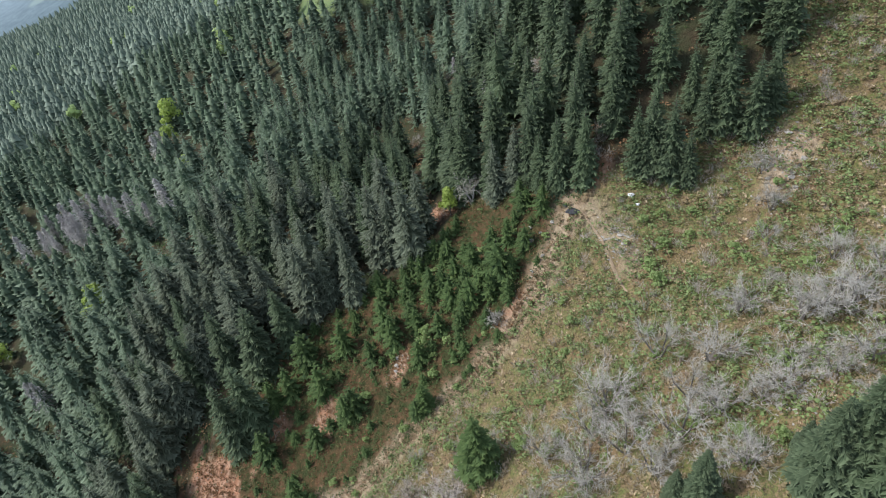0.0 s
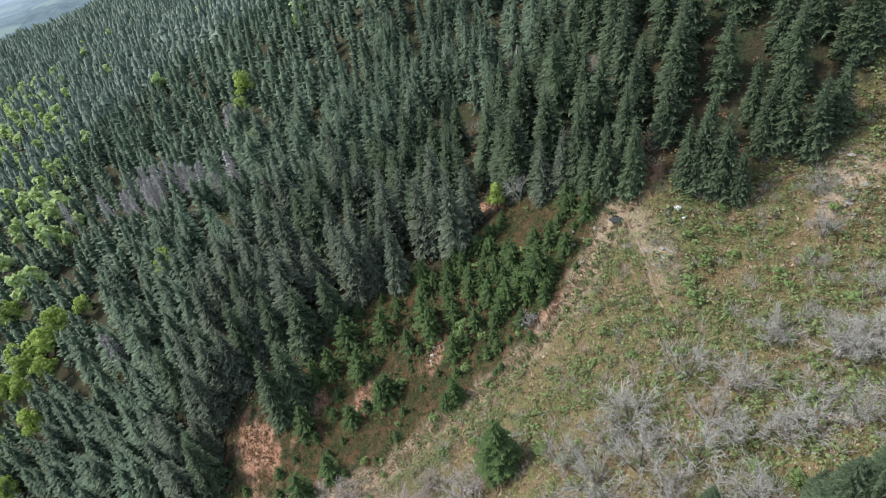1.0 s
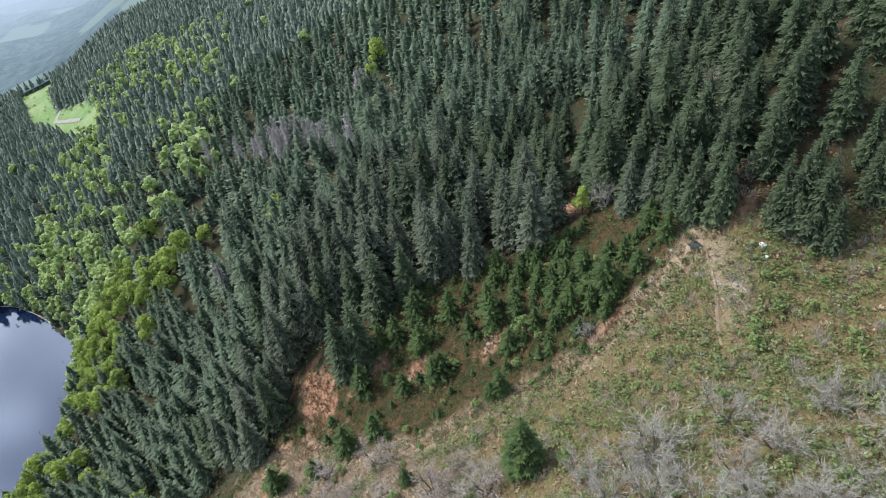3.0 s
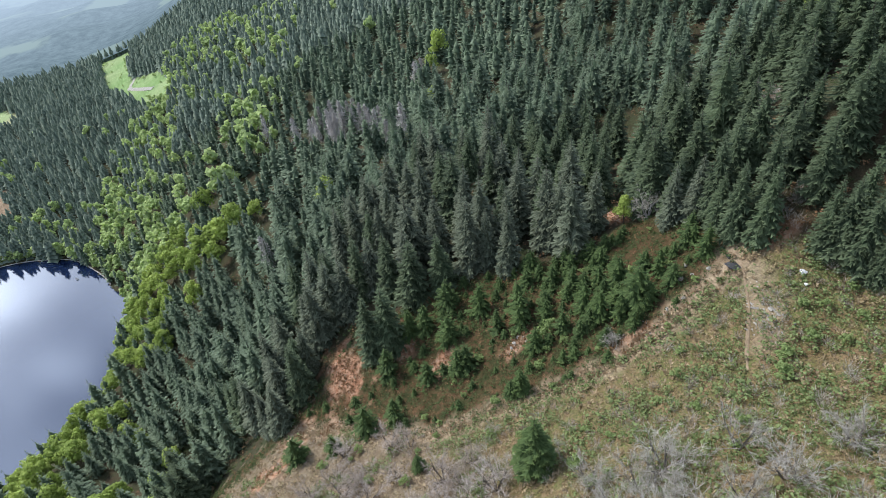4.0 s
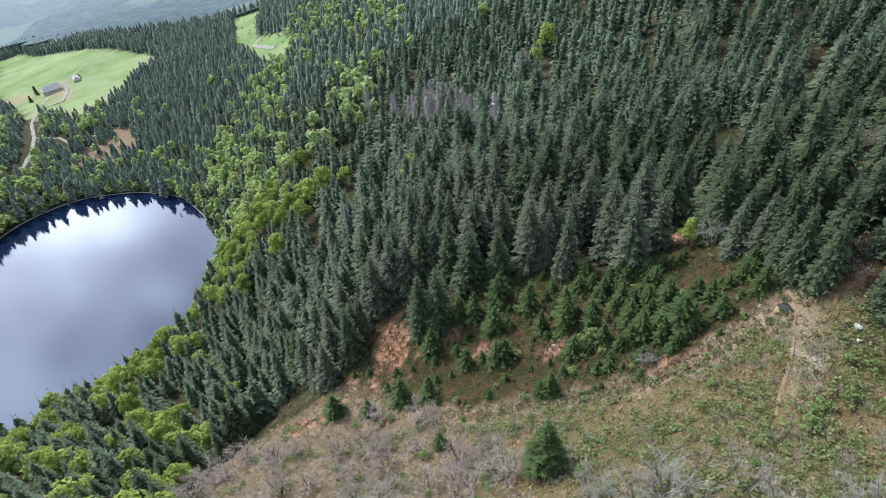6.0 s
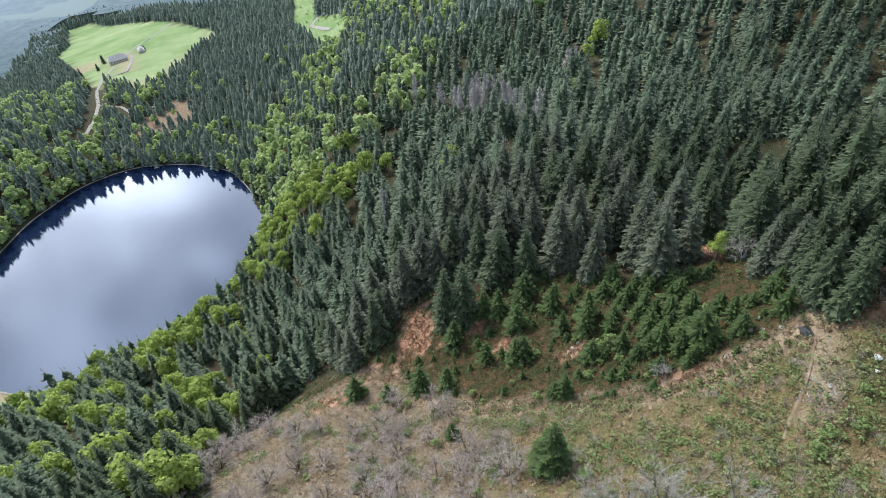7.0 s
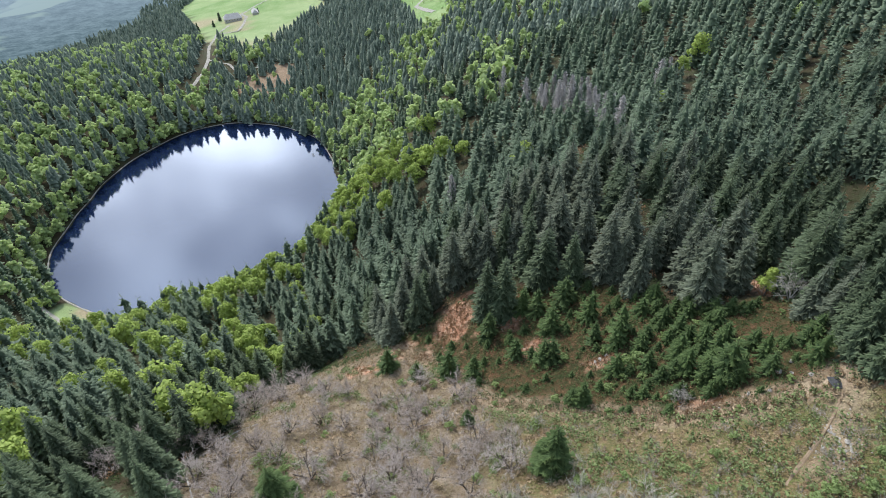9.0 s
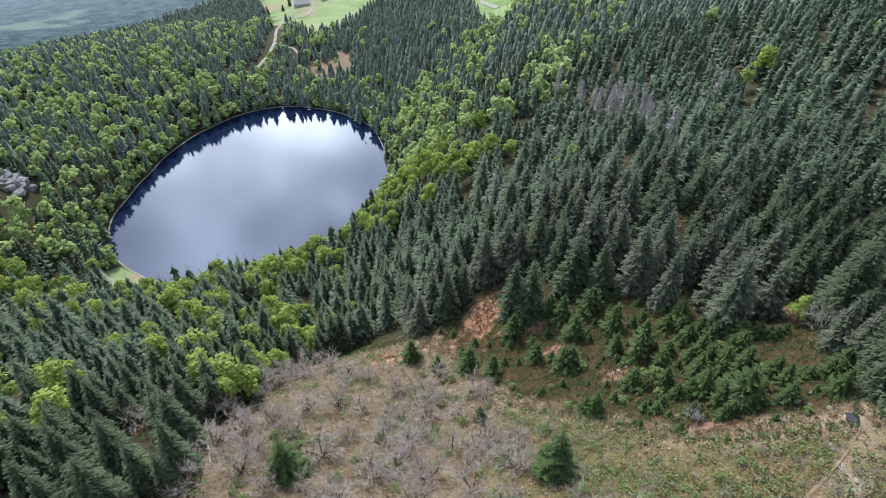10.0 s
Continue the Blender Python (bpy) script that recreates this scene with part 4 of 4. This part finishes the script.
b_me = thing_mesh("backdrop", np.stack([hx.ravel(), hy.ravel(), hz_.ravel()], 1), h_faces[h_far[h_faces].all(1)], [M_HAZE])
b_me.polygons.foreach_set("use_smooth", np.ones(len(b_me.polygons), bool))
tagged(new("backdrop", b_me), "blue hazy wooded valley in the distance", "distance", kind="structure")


# ---------- tracks and roads ----------
def ribbon(name, line, width, mat, label, category, lift=0.18):
    pts = []
    for (x0, y0), (x1, y1) in zip(line, line[1:]):
        k = max(2, int(math.hypot(x1 - x0, y1 - y0) / 3))
        pts += [(x0 + (x1 - x0) * i / k, y0 + (y1 - y0) * i / k) for i in range(k)]
    p = np.array(pts + [line[-1]], float)
    for _ in range(3):
        p[1:-1] = (p[:-2] + 2 * p[1:-1] + p[2:]) / 4
    d = np.gradient(p, axis=0)
    d /= np.linalg.norm(d, axis=1, keepdims=True)
    nrm = np.stack([-d[:, 1], d[:, 0]], 1)
    w_ = width * (1 + (0.12 if width > 3 else 0.35) * ripples(p[:, 0], p[:, 1], 9, 61))[:, None] / 2
    cols = [p + nrm * w_ * s_ for s_ in (-1, -0.4, 0.4, 1)]
    V = []
    for c_, up_ in zip(cols, (-0.12, 0.06, 0.06, -0.12)):
        V.append(np.concatenate([c_, (height(c_[:, 0], c_[:, 1]) + lift + up_)[:, None]], 1))
    m = len(p)
    F = [(a * m + i, a * m + i + 1, (a + 1) * m + i + 1, (a + 1) * m + i) for a in range(3) for i in range(m - 1)]
    return tagged(new(name, thing_mesh(name, np.concatenate(V), F, [mat])), label, category, kind="structure")


ribbon("road", ROAD, 4.6, M_ROAD, "pale gravel road leading to the farm", "road", 0.6)
arc = np.radians(np.arange(40, 262, 4.0))
ribbon("shore_strip", [(LAKE[0] + (lake_radius(a_) + 2.2) * math.cos(a_), LAKE[1] + (lake_radius(a_) + 2.2) * math.sin(a_)) for a_ in arc], 1.3, M_ROCK, "narrow pale stony strip along the lake shore", "shore", 0.35)
ribbon("farm_yard_track", [(-535, 925), (-500, 938), (-512, 985), (-530, 1035), (-552, 1057)], 5, M_ROAD, "pale gravel loop round the farm", "track", 0.55)
ribbon("side_road", SPUR, 4.5, M_ROAD, "pale gravel side road to the brown clearing", "road", 0.5)
ribbon("farm_track", [(-552, 1057), (-550, 1108), (-530, 1233)], 5, M_ROAD, "pale track across the green field", "track", 0.5)
ribbon("meadow_track", [(-205, 1215), (-175, 1080), (-190, 980), (-140, 880)], 7, M_ROAD, "pale track along the meadow edge", "track", 0.8)
ribbon("shore_path", [(-382, 288), (-364, 262), (-350, 254), (-330, 246), (-312, 234), (-285, 230), (-262, 226)], 3.2, M_ROAD, "light path at the lake shore", "path", 0.5)
ribbon("footpath", [(118, 90), (116, 80), (112, 68), (107, 60), (101, 53), (97, 48)], 0.75, M_TRACK, "narrow trodden footpath over the heath", "path", 0.13)
ribbon("ridge_track", [(262, 385), (284, 362), (300, 335), (318, 318), (345, 312)], 6, M_ROAD, "pale gravel track over the ridge", "track", 0.6)


# ---------- rocks, logs, boats, farm ----------
def rock(rng_, flat=0.6, detail=2):
    bm = bmesh.new()
    bmesh.ops.create_icosphere(bm, subdivisions=detail, radius=1.0)
    off = rng_.uniform(0, 50, 3)
    for v in bm.verts:
        q = Vector(off) + v.co * 1.1
        v.co *= 0.75 + 0.5 * noise.noise(q) + 0.2 * noise.noise(q * 2.7)
        v.co.z *= flat
        for axis in range(3):
            v.co[axis] = round(v.co[axis] * 3.2) / 3.2 * 0.45 + v.co[axis] * 0.55
    me = bpy.data.meshes.new("rock")
    bm.to_mesh(me)
    bm.free()
    return me


ROCKS = [rock(rng) for _ in range(5)]


def put_rock(name, x, y, size, mat, label, category, group="", squash=1.0):
    me = ROCKS[int(rng.integers(len(ROCKS)))].copy()
    me.materials.clear()
    me.materials.append(mat)
    ob = tagged(new(name, me), label, category, group)
    ob.matrix_basis = Matrix.Translation((x, y, float(height(x, y)[0]) + 0.1 * size)) @ Euler((rng.uniform(-0.2, 0.2), rng.uniform(-0.2, 0.2), rng.uniform(0, 6.28))).to_matrix().to_4x4() @ Matrix.Diagonal((size, size * rng.uniform(0.6, 1.0), size * squash, 1))
    return ob


put_rock("white_boulder", 119, 59, 1.2, M_WHITE, "white boulder lying on the brown heath", "boulder", "", 1.2)
put_rock("white_boulder", 118, 56.5, 0.7, M_WHITE, "small white boulder beside a larger one", "boulder", "", 0.8)
put_rock("dark_slab", 111.8, 72, 2.4, M_DARKROCK, "dark wet rock slab beside the footpath", "rock slab", "", 0.28)
put_rock("dark_slab", 112.8, 75, 1.3, M_DARKROCK, "dark wet rock slab above another one", "rock slab", "", 0.35)
for x_, y_, s_ in ((101, 75, 1.2), (104, 81, 1.6), (107, 83, 1.2), (109, 77, 1.0), (106, 79, 0.8), (65, 105, 1.3), (67, 106.5, 1.0), (63.5, 104, 0.9), (97, 76, 0.8), (110, 57, 1.1), (108, 55, 0.9)):
    put_rock("pale_rock", x_, y_, s_, M_ROCK, "pale weathered rock showing through the heath", "rock", "pale rocks on the clearing", 0.7)
for _ in range(16):
    put_rock("outcrop_rock", 134 + rng.uniform(-7, 7), 29 + rng.uniform(-5, 5), rng.uniform(0.5, 1.4), M_ROCK, "pale stone in an eroded bank", "rock", "stones in the eroded bank", 0.6)
for _ in range(18):
    put_rock("crag", 63 + rng.uniform(-6, 6), -3 + rng.uniform(-4, 4), rng.uniform(0.8, 2.2), M_ROCK, "grey crag on the steep slope", "rock", "crags under the spruces", 1.2)
for _ in range(34):
    put_rock("cliff_rock", CLIFF[0] + rng.uniform(-16, 14), CLIFF[1] + rng.uniform(-9, 11), rng.uniform(5, 10), M_CLIFF, "pale grey cliff face among the trees", "rock", "cliff rocks above the lake", rng.uniform(1.2, 2.0))


def small_bits(name, mat, label, category, x, y, lo, hi, kinds, mats):
    n_ = len(x)
    return strew_thing(name, label, category, kinds, x, y, rng.uniform(lo, hi, n_), rng.uniform(0.8, 1.3, n_), mats, rng, 0.05)


def chip(rng_):
    V = np.array([(1, 0, 0), (0, 0.8, 0), (-0.9, 0, 0), (0, -0.7, 0), (0.1, 0.1, 0.7)]) * rng_.uniform(0.7, 1.2, (5, 3))
    return V, np.array([(0, 1, 4), (1, 2, 4), (2, 3, 4), (3, 0, 4)])


def one(v, f_, tip=0.3):
    return [(v, f_, np.full(len(v), tip), 0)]


CHIPS = [one(*chip(rng)) for _ in range(4)]
k = 700
small_bits("scree", M_ROCK, "strip of grey scree below the spruces", "scree", 80 + rng.normal(0, 4.5, k), 6 + rng.normal(0, 2.2, k), 0.15, 0.5, CHIPS, [M_ROCK])
k = 420
small_bits("rubble", M_ROCK, "pale rubble on the bare strip and bank", "rubble", np.concatenate([109 + rng.normal(0, 2.2, k // 2), 134 + rng.normal(0, 5, k // 2)]), np.concatenate([58 + rng.normal(0, 3.5, k // 2), 29 + rng.normal(0, 3, k // 2)]), 0.15, 0.5, CHIPS, [M_ROCK])

# ground cover on the open slope
TUFTS = [[(q[0] * (1, 1, 0.75), q[1], q[2], 0)] for q in (leafy(rng, 18, 0.75, 0.04, 0.12) for _ in range(5))]
GRASS = [one(*tuft(rng, 11, 0.75, 0.7)) for _ in range(4)]
SCRUBS = [[(q[0] * (1, 1, 0.7), q[1], q[2], 0)] for q in (leafy(rng, 10, 0.75, 0.04, 0.165) for _ in range(5))]


def brush_bit(rng_, n_=85):
    """A leafless bush one unit high, twigs only."""
    V, F = [], []
    for _ in range(n_):
        a = rng_.normal(size=3) * (0.10, 0.10, 0.12) + (0, 0, 0.15)
        d = a * (2.2, 2.2, 1.0) + rng_.normal(size=3) * 0.35 + (0, 0, 0.55)
        p = a + d * rng_.uniform(0, 0.6)
        q = p + d / np.linalg.norm(d) * rng_.uniform(0.2, 0.45)
        u = np.cross(q - p, rng_.normal(size=3))
        u = u / (np.linalg.norm(u) + 1e-9) * 0.012
        k_ = len(V)
        V += [p - u, p + u, q]
        F.append((k_, k_ + 1, k_ + 2))
    return np.array(V), np.array(F)


TWIGGY = [one(*brush_bit(rng)) for _ in range(4)]
cx, cy = scatter(-62, 240, -60, 160, 1.3, rng)
ok = inside(OPEN, cx, cy)
cx, cy = cx[ok], cy[ok]
patch = ripples(cx, cy, 26, 71) + 0.6 * ripples(cx, cy, 9, 72)
crest_y = np.interp(cx, [c_[0] for c_ in CREST], [c_[1] for c_ in CREST])
trail = near_line([(118, 90), (112, 68), (107, 60), (94, 44)], cx, cy) > 1.0
u = rng.uniform(size=len(cx))
low_slope = smooth(46 - cx + 0.15 * (60 - cy), 0, 14)
green = (patch > np.where(cx > 60, -0.7, -0.1) + 0.7 * low_slope) & (u < 0.78) & trail & (cy < crest_y - 1)
small_bits("green_shrubs", M_SHRUB, "low green shrubs and bilberry on the heath", "shrubs", cx[green], cy[green], 1.1, 3.2, TUFTS, [M_SHRUB])
scrub = (u > 0.36) & (u < 0.88) & trail & (cy < crest_y)
small_bits("heath_scrub", M_SCRUB, "low brown leafless scrub covering the heath", "scrub", cx[scrub], cy[scrub], 0.7, 1.9, SCRUBS, [M_SCRUB])
straw = (patch < np.where(cx > 118, 2.0, -0.3)) & (u > np.where(cx > 118, 0.45, 0.72)) & (cy < crest_y + 3)
small_bits("dry_grass", M_STRAW, "tufts of dry straw-coloured grass", "grass", cx[straw], cy[straw], 0.6, 1.4, GRASS, [M_STRAW])
brush = (u > 0.62) & (cy < crest_y - 6) & trail & (patch > -0.9) & (rng.uniform(size=len(cx)) > 0.75 * low_slope)
small_bits("grey_brushwood", M_TWIG, "leafless grey brushwood on the slope", "brushwood", cx[brush][::7], cy[brush][::7], 1.5, 3.4, TWIGGY, [M_TWIG])
small_bits("brown_brushwood", M_TWIG_BROWN, "leafless brown brushwood covering the heath", "brushwood", cx[brush][2::5], cy[brush][2::5], 1.4, 3.6, TWIGGY, [M_TWIG_BROWN])
on_earth = np.any([np.hypot((cx - a) / ra, (cy - b_) / rb) < 0.9 for a, b_, ra, rb in EARTHS], axis=0)
moss = (cy > crest_y - 2) & (u < 0.72) & ~on_earth
small_bits("bilberry_cover", M_YOUNG, "dark green bilberry and moss between young firs", "undergrowth", cx[moss], cy[moss], 0.8, 2.2, TUFTS, [M_YOUNG])
rust = (cy > crest_y - 3) & (u > 0.62) & (~on_earth | (u > 0.9))
small_bits("rusty_bracken", M_RUST, "rust-brown dead bracken on the clearing", "bracken", cx[rust], cy[rust], 0.6, 1.4, TUFTS, [M_RUST])
ck = rng.uniform(-3.5, 3.5, 1600)
cu = rng.uniform(0, 1, 1600)
ax = np.interp(cu, np.linspace(0, 1, 8), [c_[0] for c_ in CREST])
ay = np.interp(cu, np.linspace(0, 1, 8), [c_[1] for c_ in CREST])
small_bits("crest_grass", M_STRAW, "pale dry grass along the terrace edge", "grass", ax + rng.normal(0, 1.6, 1600), ay + ck * 0.7, 0.4, 1.1, GRASS, [M_STRAW])
ek = 500
small_bits("red_litter", M_RUST, "reddish fallen needles and dead fern on bare earth", "litter", 11 + rng.normal(0, 4, ek), 145 + rng.normal(0, 8, ek), 0.3, 0.8, GRASS, [M_RUST])

# stones and fallen needles on the bare patches
for name, mat_, label, kinds, lo, hi, each in (("patch_litter", M_RUST, "rusty needles and dead stalks on bare earth", GRASS, 0.3, 0.9, 90), ("patch_straw", M_STRAW, "bleached dry stalks on bare earth", GRASS, 0.3, 0.8, 50), ("patch_stones", M_ROCK, "pale stones lying on bare earth", CHIPS, 0.12, 0.4, 45)):
    qx = np.concatenate([a + rng.normal(0, 0.5, each) * ra for a, b_, ra, rb in EARTHS])
    qy = np.concatenate([b_ + rng.normal(0, 0.5, each) * rb for a, b_, ra, rb in EARTHS])
    small_bits(name, mat_, label, "litter" if mat_ is not M_ROCK else "stones", qx, qy, lo, hi, kinds, [mat_])

# forest floor cover where the trees leave room
tx, ty = scatter(-112, 268, 20, 338, 3.3, rng)
ok = is_wood(tx, ty)
tx, ty = tx[ok], ty[ok]
free = np.ones(len(tx), bool)
for a, b_ in zip(wx, wy):
    free &= np.hypot(tx - a, ty - b_) > 5.0
tx, ty = tx[free], ty[free]
fern = rng.uniform(size=len(tx)) < 0.45
small_bits("forest_bracken", M_RUST, "brown dead bracken on the forest floor", "bracken", tx[fern], ty[fern], 1.2, 3.2, TUFTS, [M_RUST])
small_bits("forest_bilberry", M_YOUNG, "dark green bilberry on the forest floor", "undergrowth", tx[~fern], ty[~fern], 1.5, 3.8, TUFTS, [M_YOUNG])

# undergrowth in the gaps of the wood
ga_, gr_ = rng.uniform(0, 6.28, 1500), np.sqrt(rng.uniform(0, 1, 1500))
gi_ = rng.integers(len(GAPS), size=1500)
gc = np.array(GAPS, float)[gi_]
ux, uy = gc[:, 0] + gr_ * gc[:, 2] * np.cos(ga_), gc[:, 1] + gr_ * gc[:, 2] * np.sin(ga_)
small_bits("gap_bracken", M_RUST, "rust-brown bracken in the forest gaps", "bracken", ux[:800], uy[:800], 0.8, 1.8, TUFTS, [M_RUST])
small_bits("gap_brushwood", M_TWIG, "grey leafless brushwood in the forest gaps", "brushwood", ux[800:1150], uy[800:1150], 1.5, 3.5, TWIGGY, [M_TWIG])
small_bits("gap_saplings", M_YOUNG, "low green saplings in the forest gaps", "undergrowth", ux[1150:], uy[1150:], 0.8, 2.0, TUFTS, [M_YOUNG])

# green bushes that stand out
bushes = [plant("green_bush", "crown", *q, M_SHRUB_GREEN, M_BARK, "round fresh green bush on the heath", "bush", "green bushes on the slope") for q in BUSH]
bx, by = scatter(-40, 150, -20, 110, 8.5, rng)
keep = inside(OPEN, bx, by) & (rng.uniform(size=len(bx)) < 0.55) & (near_line([(118, 90), (112, 68), (94, 44)], bx, by) > 5)
set_out(bushes, [(72, 98, 6.0, 1.0), (75, 100, 5.0, 1.1), (100, 42, 4, 1.3), (104, 46, 3.5, 1.4), (110, 46, 3.5, 1.4)] + [(a, b_, rng.uniform(1.6, 3.6), rng.uniform(1.0, 1.5)) for a, b_ in zip(bx[keep], by[keep])], rng)


def fallen(a, b_, r, label):
    za, zb = float(height(*a)[0]) + r, float(height(*b_)[0]) + r
    v, f_ = limb((*a, za), (*b_, zb), r, r * 0.5, 7)
    root = tagged(new("fallen_log"), label, "log", "fallen logs on the slope")
    part("stem", thing_mesh("stem", v, f_, [M_GREYWOOD]), root)
    for i in range(4):
        q = np.array((*a, za)) + (np.array((*b_, zb)) - np.array((*a, za))) * (0.35 + 0.15 * i)
        v, f_ = limb(q, q + rng.normal(size=3) * 0.5 + (0, 0, 0.5), r * 0.35, r * 0.1, 4)
        part("branch_stub", thing_mesh("branch_stub", v, f_, [M_GREYWOOD]), root)
    return root


fallen((-60, 72), (-51, 82), 0.35, "bleached fallen trunk lying across the slope")
fallen((-58, 52), (-48, 42), 0.35, "bleached fallen trunk lying below the spruces")
fallen((92, 131), (101, 122), 0.3, "grey fallen trunk at the forest edge")


def rowing_boat(x, y, turn, label):
    root = tagged(new("rowing_boat"), label, "boat", "boats on the lake")
    bm = bmesh.new()
    ring = []
    for s_, w_, z_ in ((-2.6, 0.9, 0.55), (-1.2, 1.1, 0.5), (0.6, 1.1, 0.5), (2.0, 0.7, 0.6), (3.0, 0.05, 0.8)):
        ring.append([bm.verts.new((s_, -w_, z_)), bm.verts.new((s_ * 0.95, -w_ * 0.6, -0.1)), bm.verts.new((s_ * 0.95, w_ * 0.6, -0.1)), bm.verts.new((s_, w_, z_))])
    for p, q in zip(ring, ring[1:]):
        for i in range(3):
            bm.faces.new((p[i], q[i], q[i + 1], p[i + 1]))
    bm.faces.new(ring[0])
    me = bpy.data.meshes.new("hull")
    bm.to_mesh(me)
    bm.free()
    me.materials.append(M_WHITE)
    part("hull", me, root)
    for s_ in (-1.4, 0.7):
        v, f_ = limb((s_, -1.0, 0.35), (s_, 1.0, 0.35), 0.16, 0.16, 4)
        part("bench", thing_mesh("bench", v, f_, [M_GREYWOOD]), root)
    root.matrix_basis = pose(x, y, 0.05, 0, 0, turn)
    return root


rowing_boat(-318, 588, 20, "small white rowing boat moored at the far shore")
rowing_boat(-217, 532, 120, "small white rowing boat by the wooded shore")


def box(x0, x1, y0, y1, z0, z1):
    V = [(x_, y_, z_) for z_ in (z0, z1) for x_, y_ in ((x0, y0), (x1, y0), (x1, y1), (x0, y1))]
    return np.array(V, float), [(3, 2, 1, 0), (4, 5, 6, 7), (0, 1, 5, 4), (1, 2, 6, 5), (2, 3, 7, 6), (3, 0, 4, 7)]


def farmhouse(x, y, turn, L, W, eave, ridge, label):
    root = tagged(new("farmhouse"), label, "house", "farm buildings")
    v, f_ = box(-L / 2, L / 2, -W / 2, W / 2, -1.5, eave)
    part("wall", thing_mesh("wall", v, f_, [M_WALL]), root)
    o = 1.2
    a, h_ = L / 2 + o, W / 2 + o
    rv = np.array([(-a, -h_, eave - 0.5), (a, -h_, eave - 0.5), (a, h_, eave - 0.5), (-a, h_, eave - 0.5), (-a + W * 0.3, 0, ridge), (a - W * 0.3, 0, ridge)])
    rv = np.concatenate([rv, rv - (0, 0, 0.35)])
    rf = [(0, 1, 5, 4), (1, 2, 5), (2, 3, 4, 5), (3, 0, 4), (6, 10, 11, 7), (7, 11, 8), (8, 11, 10, 9), (9, 10, 6), (0, 6, 7, 1), (1, 7, 8, 2), (2, 8, 9, 3), (3, 9, 6, 0)]
    roof = part("roof", thing_mesh("roof", rv, rf, [M_ROOF]), root)
    v, f_ = box(L * 0.1, L * 0.1 + 1, -0.5, 0.5, eave + 1, ridge + 1.2)
    part("chimney", thing_mesh("chimney", v, f_, [M_WALL]), roof)
    for side in (-1, 1):
        for i in range(6):
            cx_ = -L / 2 + L * (i + 0.5) / 6
            v, f_ = box(cx_ - 0.6, cx_ + 0.6, side * W / 2 - 0.06, side * W / 2 + 0.06, eave * 0.45, eave * 0.45 + 1.4)
            part("window", thing_mesh("window", v, f_, [M_GLASS]), root)
    v, f_ = box(-0.7, 0.7, -W / 2 - 0.08, -W / 2 + 0.05, 0, 2.2)
    part("door", thing_mesh("door", v, f_, [M_GREYWOOD]), root)
    root.matrix_basis = pose(x, y, float(height(x, y)[0]) + 0.5, 0, 0, turn)
    return root


farmhouse(-548, 1015, 35, 30, 16, 6, 13, "large old farmhouse with a grey hipped roof")
farmhouse(-520, 1052, 120, 18, 10, 4, 9, "smaller barn with a grey roof beside the farmhouse")

# trees in the farm meadow and by the beach
meadow_trees = [plant("meadow_spruce", "crown", *q, M_SPRUCE, M_BARK, "dark spruce standing alone in the meadow", "spruce", "spruces in the farm meadow") for q in SPRUCE_FAR]
set_out(meadow_trees, [(-585, 1030, 18, 1.3), (-590, 1042, 15, 1.4), (-578, 1022, 16, 1.3), (-572, 985, 14, 1.5), (-600, 975, 17, 1.3), (-606, 968, 16, 1.3), (-585, 955, 12, 1.4), (-520, 1065, 11, 1.5), (-298, 236, 14, 1.1), (-276, 243, 17, 1.1), (-262, 246, 16, 1.1), (-364, 262, 8, 1.2)], rng)
meadow_bush = [plant("meadow_bush", "crown", *q, M_BEECH_FAR, M_BARK, "low green bush growing in the small meadow", "bush", "bushes in the small meadow") for q in BUSH]
mx, my = scatter(-290, -100, 770, 1300, 21, rng)
keep = inside(FIELD_B, mx, my) & (near_line([(-205, 1215), (-175, 1080), (-190, 980), (-140, 880)], mx, my) > 8) & (rng.uniform(size=len(mx)) < 0.6)
set_out(meadow_bush, [(a, b_, rng.uniform(3, 7), rng.uniform(1.0, 1.5)) for a, b_ in zip(mx[keep], my[keep])], rng)
rx_, ry_ = scatter(238, 345, 292, 396, 9, rng)
keep = inside(RIDGE_MEADOW, rx_, ry_) & (rng.uniform(size=len(rx_)) < 0.35) & (near_line([(262, 385), (284, 362), (300, 335), (345, 312)], rx_, ry_) > 7)
ridge_bush = [plant("ridge_bush", "crown", *q, M_SHRUB, M_BARK, "grey-green shrub on the ridge meadow", "bush", "shrubs on the ridge meadow") for q in BUSH]
set_out(ridge_bush, [(a, b_, rng.uniform(2, 4.5), rng.uniform(1.0, 1.5)) for a, b_ in zip(rx_[keep], ry_[keep])], rng)
